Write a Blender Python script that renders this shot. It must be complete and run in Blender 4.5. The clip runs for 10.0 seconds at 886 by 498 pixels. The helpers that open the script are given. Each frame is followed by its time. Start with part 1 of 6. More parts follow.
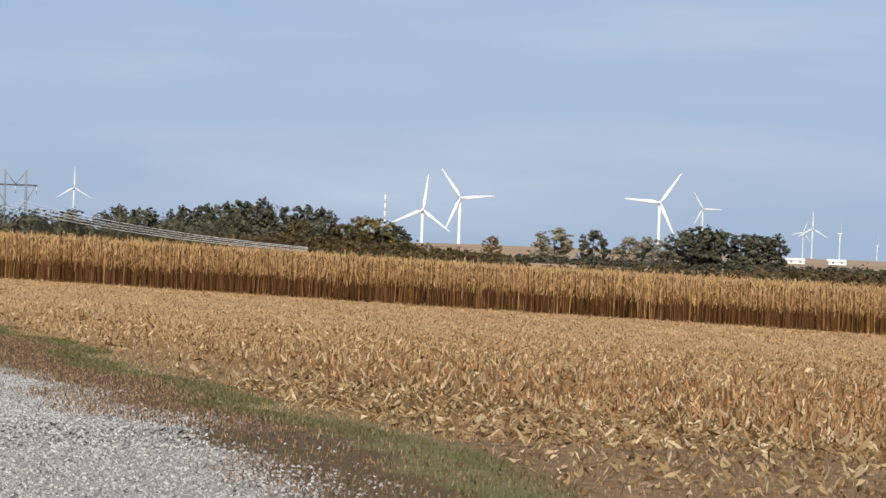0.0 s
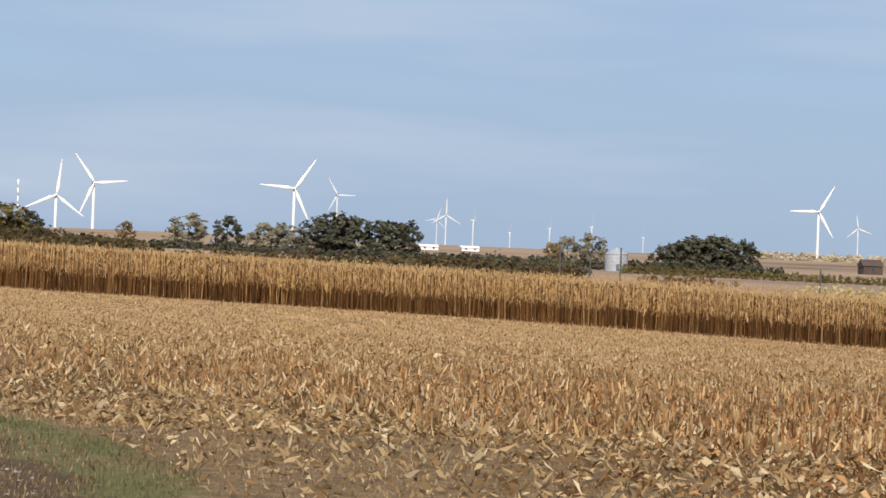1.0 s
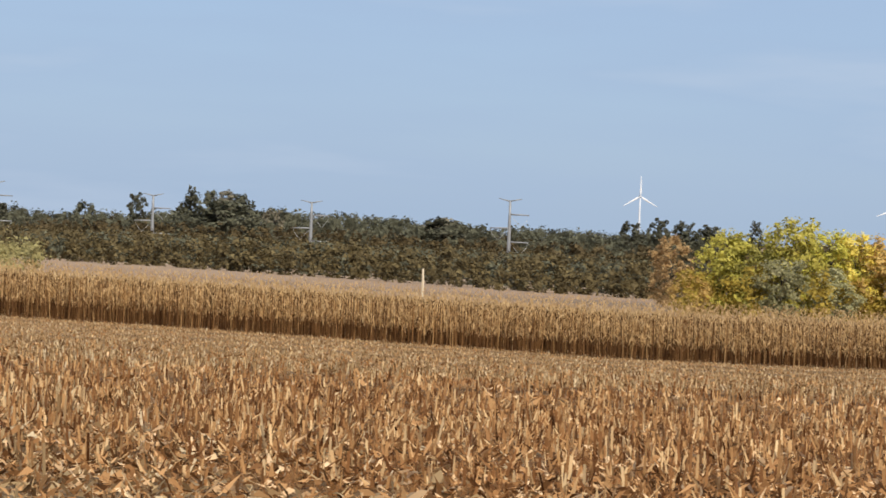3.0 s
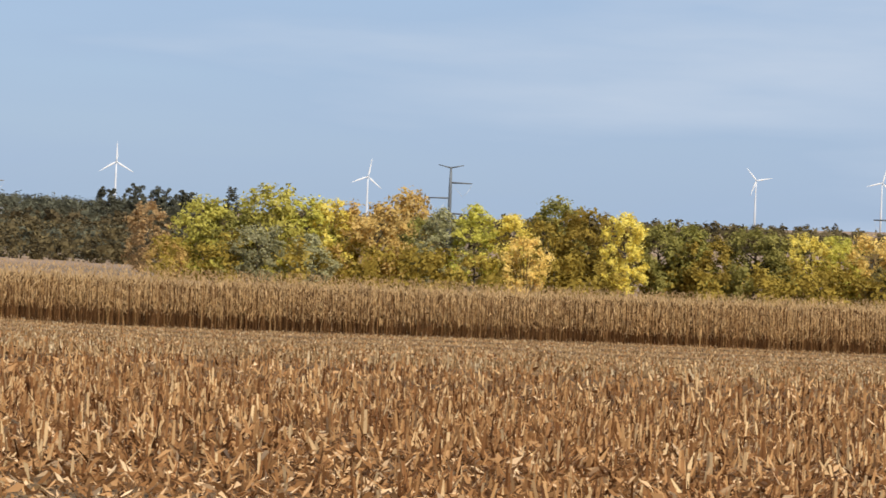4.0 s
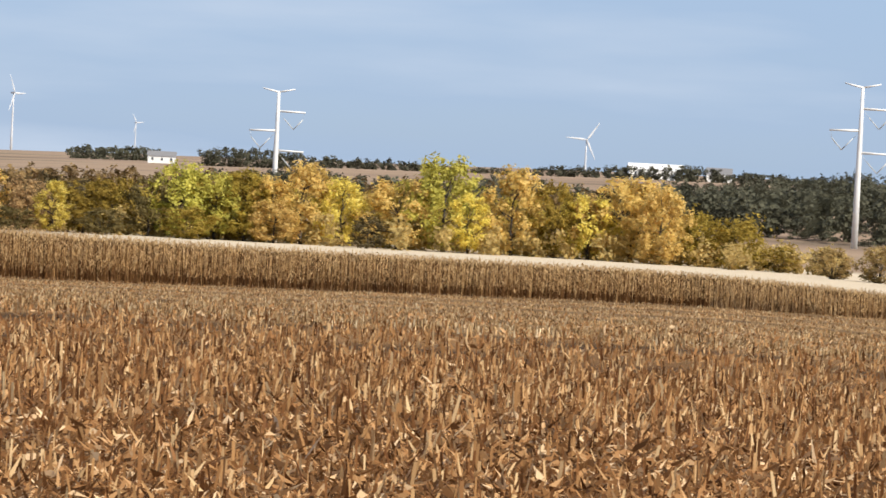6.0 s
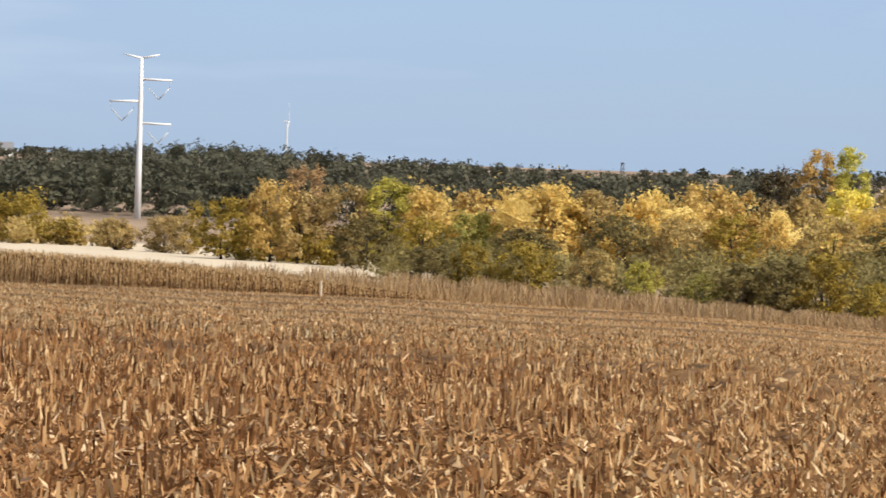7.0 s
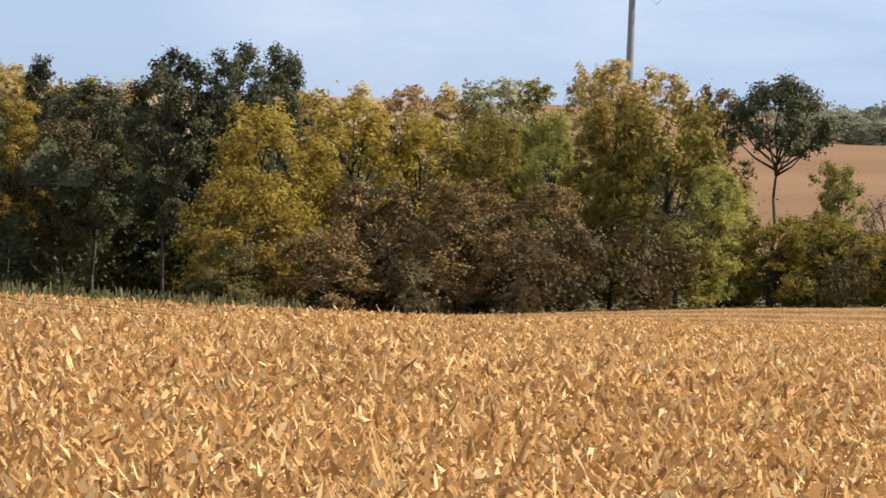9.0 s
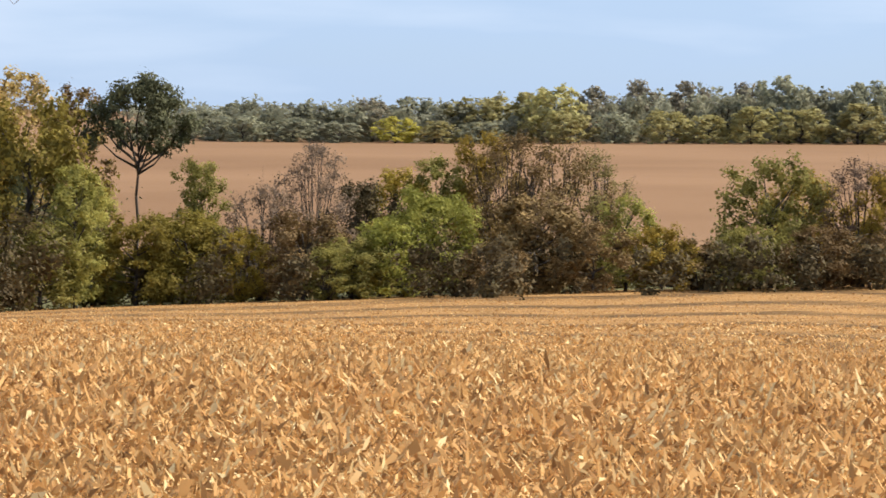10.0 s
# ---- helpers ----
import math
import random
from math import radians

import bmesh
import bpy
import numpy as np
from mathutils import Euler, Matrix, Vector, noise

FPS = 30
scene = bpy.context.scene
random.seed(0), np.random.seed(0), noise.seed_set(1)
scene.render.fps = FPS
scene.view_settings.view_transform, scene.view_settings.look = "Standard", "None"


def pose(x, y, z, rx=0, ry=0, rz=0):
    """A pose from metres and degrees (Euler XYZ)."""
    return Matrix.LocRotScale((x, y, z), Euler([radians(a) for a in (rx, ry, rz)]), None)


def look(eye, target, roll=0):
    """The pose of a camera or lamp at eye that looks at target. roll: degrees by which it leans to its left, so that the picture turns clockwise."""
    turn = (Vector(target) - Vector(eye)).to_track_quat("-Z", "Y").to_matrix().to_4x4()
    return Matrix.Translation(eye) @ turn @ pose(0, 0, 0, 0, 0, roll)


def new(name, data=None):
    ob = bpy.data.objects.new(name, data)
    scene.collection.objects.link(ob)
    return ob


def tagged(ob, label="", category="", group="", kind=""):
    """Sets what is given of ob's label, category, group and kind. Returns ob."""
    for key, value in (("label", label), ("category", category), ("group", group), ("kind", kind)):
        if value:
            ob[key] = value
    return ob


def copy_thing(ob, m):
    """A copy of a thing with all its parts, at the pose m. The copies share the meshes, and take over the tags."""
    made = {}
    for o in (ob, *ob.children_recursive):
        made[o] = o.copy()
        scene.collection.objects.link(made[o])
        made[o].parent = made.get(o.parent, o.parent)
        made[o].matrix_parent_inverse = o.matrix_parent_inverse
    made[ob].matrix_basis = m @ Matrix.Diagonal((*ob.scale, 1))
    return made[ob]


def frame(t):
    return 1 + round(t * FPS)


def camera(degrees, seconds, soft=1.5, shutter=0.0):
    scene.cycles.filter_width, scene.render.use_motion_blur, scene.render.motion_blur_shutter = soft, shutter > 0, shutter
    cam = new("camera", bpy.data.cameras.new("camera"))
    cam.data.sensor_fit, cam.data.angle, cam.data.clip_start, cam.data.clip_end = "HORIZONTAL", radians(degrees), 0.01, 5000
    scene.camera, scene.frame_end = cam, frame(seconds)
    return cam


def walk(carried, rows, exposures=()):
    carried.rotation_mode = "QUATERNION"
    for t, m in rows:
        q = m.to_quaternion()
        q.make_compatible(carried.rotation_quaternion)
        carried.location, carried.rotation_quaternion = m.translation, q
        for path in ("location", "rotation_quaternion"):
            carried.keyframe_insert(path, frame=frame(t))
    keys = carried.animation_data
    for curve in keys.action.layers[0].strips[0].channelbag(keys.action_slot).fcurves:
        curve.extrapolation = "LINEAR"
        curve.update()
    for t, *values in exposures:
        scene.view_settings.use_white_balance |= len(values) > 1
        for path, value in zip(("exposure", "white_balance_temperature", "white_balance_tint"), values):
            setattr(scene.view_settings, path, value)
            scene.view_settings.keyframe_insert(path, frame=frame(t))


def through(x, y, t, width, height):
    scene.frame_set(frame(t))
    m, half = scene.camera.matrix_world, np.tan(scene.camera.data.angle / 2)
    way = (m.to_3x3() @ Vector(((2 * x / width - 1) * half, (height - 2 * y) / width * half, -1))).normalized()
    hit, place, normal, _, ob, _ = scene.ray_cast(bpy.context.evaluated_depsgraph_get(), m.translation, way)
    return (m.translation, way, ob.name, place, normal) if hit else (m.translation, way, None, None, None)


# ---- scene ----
EYE_H = 1.65


def way(b, e, r):
    """A point at bearing b (degrees clockwise from +y), elevation e as seen from the eye, r metres off."""
    return Vector((r * math.sin(radians(b)), r * math.cos(radians(b)), EYE_H + r * math.tan(radians(e))))


cam = camera(14.5, 10.0, soft=1.5, shutter=0.05)
AIM = [
    (0.0, -0.06, -0.39, 1.95),
    (0.5, 2.87, -0.46, 2.17),
    (1.0, 5.95, -0.41, 2.17),
    (1.5, 9.58, -0.34, 2.16),
    (2.0, 14.25, -0.34, 2.03),
    (2.3, 19.71, -0.41, 1.96),
    (2.5, 22.91, -0.47, 2.06),
    (2.7, 25.48, -0.54, 2.07),
    (3.8, 35.32, -0.84, 2.39),
    (4.0, 37.20, -0.88, 2.30),
    (4.5, 41.83, -1.03, 2.93),
    (5.0, 46.60, -1.25, 2.96),
    (5.5, 51.11, -1.42, 3.11),
    (5.7, 52.85, -1.47, 3.15),
    (6.8, 64.41, -1.44, 1.94),
    (7.0, 67.29, -1.47, 1.69),
    (7.3, 72.17, -1.55, 1.89),
    (7.5, 75.72, -1.65, 2.12),
    (7.8, 81.26, -1.78, 2.36),
    (8.0, 84.99, -1.87, 2.55),
    (8.3, 91.15, -2.08, 2.73),
    (8.5, 95.24, -2.30, 2.43),
    (8.7, 98.51, -2.63, 1.79),
    (9.0, 101.60, -2.64, 2.13),
    (9.5, 106.68, -2.36, 1.01),
    (10.0, 112.04, -2.36, 1.21),
]
ROWS = []
for t, b, e, roll in AIM:
    k = min(t / 1.6, 1.0)
    eye = Vector((-0.18 * (1 - k), 0.02 * (1 - k), EYE_H))
    ROWS.append((t, look(eye, eye + (way(b, e, 100) - Vector((0, 0, EYE_H))), roll)))
walk(cam, ROWS, exposures=[(0.0, 0.1), (2.5, 0.15), (5.0, 0.2), (7.0, 0.32), (7.9, 0.34), (8.5, 0.45), (9.2, 0.56), (10.0, 0.62)])

# ---- light ----
SUN_B, SUN_E = 188.0, 42.0
world = bpy.data.worlds.new("sky")
scene.world = world
world.use_nodes = True
wn = world.node_tree
wn.nodes.clear()
w_out = wn.nodes.new("ShaderNodeOutputWorld")
w_bg = wn.nodes.new("ShaderNodeBackground")
w_sky = wn.nodes.new("ShaderNodeTexSky")
w_sky.sky_type, w_sky.sun_disc = "NISHITA", False
w_sky.sun_elevation, w_sky.sun_rotation = radians(SUN_E), radians(SUN_B)
w_sky.altitude, w_sky.air_density, w_sky.dust_density, w_sky.ozone_density = 300, 1.0, 0.6, 3.0
w_bg.inputs[1].default_value = 0.10
w_tc = wn.nodes.new("ShaderNodeTexCoord")
w_map = wn.nodes.new("ShaderNodeMapping")
w_map.inputs["Scale"].default_value = (3.0, 3.0, 22.0)
w_noise = wn.nodes.new("ShaderNodeTexNoise")
w_noise.inputs["Scale"].default_value, w_noise.inputs["Detail"].default_value = 1.6, 6.0
w_ramp = wn.nodes.new("ShaderNodeMapRange")
w_ramp.inputs[1].default_value, w_ramp.inputs[2].default_value = 0.3, 0.75
w_ramp.inputs[3].default_value, w_ramp.inputs[4].default_value = 0.72, 0.97
w_tint = wn.nodes.new("ShaderNodeMix")
w_tint.data_type, w_tint.blend_type = "RGBA", "MULTIPLY"
w_tint.inputs["Factor"].default_value = 1.0
w_tint.inputs["B"].default_value = (0.72, 0.86, 1.12, 1)
w_cloud = wn.nodes.new("ShaderNodeMix")
w_cloud.data_type = "RGBA"
w_veil = wn.nodes.new("ShaderNodeMix")
w_veil.data_type = "RGBA"
w_veil.inputs["A"].default_value = (3.35, 4.4, 6.15, 1)
w_veil.inputs["B"].default_value = (4.9, 5.7, 6.9, 1)
w_thick = wn.nodes.new("ShaderNodeMapRange")
w_thick.inputs[1].default_value, w_thick.inputs[2].default_value = 0.5, 0.78
wn.links.new(w_noise.outputs[0], w_thick.inputs[0])
wn.links.new(w_thick.outputs[0], w_veil.inputs["Factor"])
wn.links.new(w_veil.outputs["Result"], w_cloud.inputs["B"])
wn.links.new(w_tc.outputs["Generated"], w_map.inputs["Vector"])
wn.links.new(w_map.outputs[0], w_noise.inputs["Vector"])
wn.links.new(w_noise.outputs[0], w_ramp.inputs[0])
wn.links.new(w_sky.outputs[0], w_tint.inputs["A"])
wn.links.new(w_tint.outputs["Result"], w_cloud.inputs["A"])
wn.links.new(w_ramp.outputs[0], w_cloud.inputs["Factor"])
# unseen sky overhead: dimmer and less blue than near the horizon, deepening shadows
w_sep = wn.nodes.new("ShaderNodeSeparateXYZ")
w_up = wn.nodes.new("ShaderNodeMapRange")
w_up.inputs[1].default_value, w_up.inputs[2].default_value = 0.12, 0.55
w_high = wn.nodes.new("ShaderNodeMix")
w_high.data_type = "RGBA"
w_high.inputs["B"].default_value = (2.7, 3.1, 4.0, 1)
wn.links.new(w_tc.outputs["Generated"], w_sep.inputs[0])
wn.links.new(w_sep.outputs[2], w_up.inputs[0])
wn.links.new(w_up.outputs[0], w_high.inputs["Factor"])
wn.links.new(w_cloud.outputs["Result"], w_high.inputs["A"])
# a soft white cloud standing over the grove
w_dot = wn.nodes.new("ShaderNodeVectorMath")
w_dot.operation = "DOT_PRODUCT"
w_dot.inputs[1].default_value = (way(101.0, 3.0, 10.0) - Vector((0, 0, EYE_H))).normalized()
w_near = wn.nodes.new("ShaderNodeMapRange")
w_near.interpolation_type = "SMOOTHSTEP"
w_near.inputs[1].default_value, w_near.inputs[2].default_value, w_near.inputs[4].default_value = math.cos(radians(5.0)), 1.0, 0.4
w_puff = wn.nodes.new("ShaderNodeTexNoise")
w_puff.inputs["Scale"].default_value, w_puff.inputs["Detail"].default_value = 14.0, 5.0
w_soft = wn.nodes.new("ShaderNodeMath")
w_soft.operation = "MULTIPLY"
w_bank = wn.nodes.new("ShaderNodeMix")
w_bank.data_type = "RGBA"
w_bank.inputs["B"].default_value = (6.2, 6.5, 7.3, 1)
w_lift = wn.nodes.new("ShaderNodeMapRange")
w_lift.inputs[1].default_value, w_lift.inputs[2].default_value = 0.3, 0.6
wn.links.new(w_tc.outputs["Generated"], w_dot.inputs[0])
wn.links.new(w_tc.outputs["Generated"], w_puff.inputs["Vector"])
wn.links.new(w_dot.outputs["Value"], w_near.inputs[0])
wn.links.new(w_puff.outputs[0], w_lift.inputs[0])
wn.links.new(w_near.outputs[0], w_soft.inputs[0])
wn.links.new(w_lift.outputs[0], w_soft.inputs[1])
wn.links.new(w_soft.outputs[0], w_bank.inputs["Factor"])
wn.links.new(w_high.outputs["Result"], w_bank.inputs["A"])
wn.links.new(w_bank.outputs["Result"], w_bg.inputs[0])
wn.links.new(w_bg.outputs[0], w_out.inputs[0])
sun = new("sun", bpy.data.lights.new("sun", "SUN"))
sun.data.energy, sun.data.angle, sun.data.color = 5.0, radians(0.6), (1.0, 0.92, 0.80)
sun.matrix_world = look(way(SUN_B, SUN_E, 300), (0, 0, EYE_H))


# ---- materials ----
def nodes_of(name):
    m = bpy.data.materials.new(name)
    m.use_nodes = True
    nt = m.node_tree
    return m, nt, nt.nodes["Principled BSDF"]


def mixed(nt, fac, a, b):
    n = nt.nodes.new("ShaderNodeMix")
    n.data_type = "RGBA"
    for sock, v in (("Factor", fac), ("A", a), ("B", b)):
        if isinstance(v, bpy.types.NodeSocket):
            nt.links.new(v, n.inputs[sock])
        else:
            n.inputs[sock].default_value = (*v, 1) if isinstance(v, tuple) else v
    return n.outputs["Result"]


def ranged(nt, v, a, b, c=0.0, d=1.0):
    n = nt.nodes.new("ShaderNodeMapRange")
    nt.links.new(v, n.inputs[0])
    for i, x in enumerate((a, b, c, d)):
        n.inputs[i + 1].default_value = x
    return n.outputs[0]


def noisy(nt, scale, detail=4.0, rough=0.6, vec=None):
    n = nt.nodes.new("ShaderNodeTexNoise")
    n.inputs["Scale"].default_value, n.inputs["Detail"].default_value, n.inputs["Roughness"].default_value = scale, detail, rough
    if vec is None:
        tc = nt.nodes.new("ShaderNodeTexCoord")
        vec = tc.outputs["Object"]
    nt.links.new(vec, n.inputs["Vector"])
    return n.outputs[0]


def ramp(nt, v, stops):
    n = nt.nodes.new("ShaderNodeValToRGB")
    nt.links.new(v, n.inputs[0])
    el = n.color_ramp.elements
    while len(el) < len(stops):
        el.new(0.5)
    for e, (p, c) in zip(el, stops):
        e.position, e.color = p, (*c, 1)
    return n.outputs[0]


def bumped(nt, bsdf, v, strength, dist):
    n = nt.nodes.new("ShaderNodeBump")
    n.inputs["Strength"].default_value, n.inputs["Distance"].default_value = strength, dist
    nt.links.new(v, n.inputs["Height"])
    nt.links.new(n.outputs[0], bsdf.inputs["Normal"])


def plain(name, color, rough=0.6, metal=0.0, vary=0.25, scale=3.0):
    """Paint, steel or wood with stains at two scales."""
    m, nt, b = nodes_of(name)
    dark = tuple(c * (1 - vary) for c in color)
    c = mixed(nt, ranged(nt, noisy(nt, scale), 0.35, 0.7), color, dark)
    c = mixed(nt, ranged(nt, noisy(nt, scale * 9), 0.55, 0.8, 0, 0.5), c, dark)
    nt.links.new(c, b.inputs["Base Color"])
    b.inputs["Roughness"].default_value, b.inputs["Metallic"].default_value = rough, metal
    return m


def leafy(name, stops, through=0.35, objects=0.0, rough=0.65, ragged=0.0, patchy=0.0):
    """Leaves and straw: each blade takes a colour of its own; objects shifts a whole copy."""
    m, nt, b = nodes_of(name)
    g = nt.nodes.new("ShaderNodeNewGeometry")
    pick = g.outputs["Random Per Island"]
    if ragged:
        fleck = noisy(nt, ragged, 2.0, 0.6, g.outputs["Position"])
        mean = nt.nodes.new("ShaderNodeMath")
        mean.operation, mean.inputs[1].default_value = "MULTIPLY_ADD", 0.45
        nt.links.new(pick, mean.inputs[0])
        nt.links.new(ranged(nt, noisy(nt, ragged * 0.6, 2.0, 0.6, g.outputs["Position"]), 0.25, 0.75, 0.0, 0.55), mean.inputs[2])
        pick = mean.outputs[0]
    if patchy:
        # boughs of lighter and darker leaves
        bough = nt.nodes.new("ShaderNodeMath")
        bough.operation, bough.inputs[1].default_value = "MULTIPLY_ADD", 0.4
        nt.links.new(pick, bough.inputs[0])
        nt.links.new(ranged(nt, noisy(nt, patchy, 3.0, 0.6, g.outputs["Position"]), 0.3, 0.7, 0.0, 0.6), bough.inputs[2])
        pick = bough.outputs[0]
    c = ramp(nt, pick, stops)
    if objects:
        oi = nt.nodes.new("ShaderNodeObjectInfo")
        hs = nt.nodes.new("ShaderNodeHueSaturation")
        nt.links.new(ranged(nt, oi.outputs["Random"], 0, 1, 0.5 - 0.008 * objects, 0.5 + 0.008 * objects), hs.inputs["Hue"])
        nt.links.new(ranged(nt, oi.outputs["Random"], 0, 1, 1 - 0.22 * objects, 1 + 0.22 * objects), hs.inputs["Value"])
        nt.links.new(c, hs.inputs["Color"])
        c = hs.outputs[0]
    nt.links.new(c, b.inputs["Base Color"])
    b.inputs["Roughness"].default_value = rough
    b.inputs["Specular IOR Level"].default_value = 0.12
    if through:
        tr = nt.nodes.new("ShaderNodeBsdfTranslucent")
        mx = nt.nodes.new("ShaderNodeMixShader")
        mx.inputs[0].default_value = through
        nt.links.new(c, tr.inputs[0])
        nt.links.new(b.outputs[0], mx.inputs[1])
        nt.links.new(tr.outputs[0], mx.inputs[2])
        shell = mx.outputs[0]
        if ragged:
            # a clump of small leaves: gaps between them let light through
            gap = nt.nodes.new("ShaderNodeBsdfTransparent")
            cut = nt.nodes.new("ShaderNodeMixShader")
            nt.links.new(ranged(nt, fleck, 0.48, 0.50), cut.inputs[0])
            nt.links.new(gap.outputs[0], cut.inputs[1])
            nt.links.new(shell, cut.inputs[2])
            shell = cut.outputs[0]
        nt.links.new(shell, nt.nodes["Material Output"].inputs[0])
    return m


M_WHITE = plain("white_paint", (0.82, 0.83, 0.82), 0.45, vary=0.06, scale=0.2)
M_HAZE_WHITE = plain("haze_dulled_white_paint", (0.62, 0.645, 0.68), 0.6, vary=0.08, scale=0.2)
M_STEEL = plain("galvanized_steel", (0.80, 0.81, 0.81), 0.5, 0.1, 0.1, 1.0)
M_GREY_STEEL = plain("grey_and_shaded_steel", (0.14, 0.16, 0.18), 0.6, 0.3, 0.25, 1.0)
M_MID_STEEL = plain("dull_grey_steel", (0.27, 0.28, 0.29), 0.55, 0.3, 0.2, 1.0)
# weathered pole wood tinted blue-grey, distance haze put into the colour
M_HAZED_WOOD = plain("haze_greyed_pole_wood", (0.22, 0.245, 0.275), 0.85, vary=0.3)
M_WOOD = plain("weathered_pole_wood", (0.10, 0.096, 0.095), 0.85, vary=0.4)
M_STAKE = plain("pale_stake_wood", (0.62, 0.52, 0.38), 0.8, vary=0.2)
M_BARK = plain("grey_brown_bark", (0.075, 0.060, 0.047), 0.95, vary=0.45, scale=5)
M_ROOF = plain("grey_roof", (0.22, 0.22, 0.23), 0.7, vary=0.25)
M_RUST = plain("rusty_barn_wall", (0.09, 0.06, 0.05), 0.8, vary=0.4, scale=1)
M_BIN = plain("corrugated_steel", (0.50, 0.53, 0.57), 0.45, 0.3, 0.3, 1.5)
M_GLASS = plain("dark_window_glass", (0.05, 0.06, 0.08), 0.15, vary=0.1)
M_INSUL = plain("pale_insulator", (0.5, 0.52, 0.53), 0.35, vary=0.1)
M_CABLE = plain("aluminium_cable", (0.85, 0.85, 0.85), 0.5, 0.1, 0.05)

M_STUB = leafy("corn_stubble", [(0.0, (0.099, 0.038, 0.013)), (0.3, (0.275, 0.127, 0.047)), (0.75, (0.529, 0.300, 0.125)), (1.0, (0.813, 0.591, 0.321))], 0.35)
# golden copies of the stubble, brightened partly in place of sunlight
M_STRAW = leafy("golden_sunlit_corn_stubble", [(0.0, (0.273, 0.144, 0.054)), (0.3, (0.492, 0.263, 0.093)), (0.8, (0.74, 0.442, 0.172)), (1.0, (0.837, 0.641, 0.317))], 0.35)
M_STRAW_T = leafy("tan_corn_stubble", [(0.0, (0.225, 0.122, 0.052)), (0.3, (0.401, 0.224, 0.089)), (0.8, (0.602, 0.375, 0.164)), (1.0, (0.708, 0.545, 0.305))], 0.35)
M_HUSK = leafy("brown_corn_litter", [(0.0, (0.124, 0.053, 0.018)), (0.4, (0.341, 0.17, 0.065)), (0.8, (0.567, 0.33, 0.15)), (1.0, (0.874, 0.649, 0.401))], 0.3)
M_LITTER = leafy("corn_litter", [(0.0, (0.31, 0.167, 0.064)), (0.35, (0.551, 0.309, 0.114)), (0.8, (0.777, 0.478, 0.199)), (1.0, (0.847, 0.691, 0.373))], 0.3)
M_TAN = leafy("tan_corn_litter", [(0.0, (0.255, 0.144, 0.063)), (0.35, (0.454, 0.266, 0.112)), (0.8, (0.638, 0.411, 0.194)), (1.0, (0.723, 0.594, 0.364))], 0.3)
M_PALE = leafy("pale_straw", [(0.0, (0.134, 0.073, 0.030)), (0.35, (0.303, 0.191, 0.089)), (0.8, (0.464, 0.334, 0.179)), (1.0, (0.660, 0.534, 0.349))], 0.3)
# stalk brown taken near black, standing in for shade beneath the corn leaves
M_STALK = leafy("shade_dark_corn_stalks", [(0.0, (0.04, 0.018, 0.006)), (0.6, (0.105, 0.050, 0.018)), (0.92, (0.17, 0.088, 0.033)), (1.0, (0.40, 0.25, 0.11))], 0.1)
M_STONE = leafy("gravel_stones", [(0.0, (0.09, 0.089, 0.088)), (0.5, (0.24, 0.238, 0.234)), (1.0, (0.45, 0.446, 0.437))], 0.0, 0.0, 0.9)
M_CORN = leafy("dry_corn", [(0.0, (0.46, 0.297, 0.135)), (0.4, (0.53, 0.350, 0.163)), (0.75, (0.59, 0.405, 0.200)), (1.0, (0.68, 0.495, 0.270))], 0.4)
M_GRASS_G = leafy("green_grass", [(0.0, (0.077, 0.075, 0.03)), (0.5, (0.138, 0.13, 0.051)), (0.85, (0.206, 0.182, 0.082)), (1.0, (0.31, 0.246, 0.131))], 0.3)
M_GRASS_B = leafy("brown_grass", [(0.0, (0.085, 0.052, 0.030)), (0.5, (0.18, 0.115, 0.066)), (1.0, (0.40, 0.28, 0.17))], 0.2)
M_GRASS_T = leafy("dry_tan_grass", [(0.0, (0.20, 0.122, 0.058)), (0.5, (0.33, 0.216, 0.11)), (1.0, (0.50, 0.365, 0.205))], 0.2)
M_GRASS_S = leafy("tall_brown_grass", [(0.0, (0.234, 0.144, 0.067)), (0.5, (0.360, 0.239, 0.121)), (1.0, (0.504, 0.368, 0.208))], 0.2)
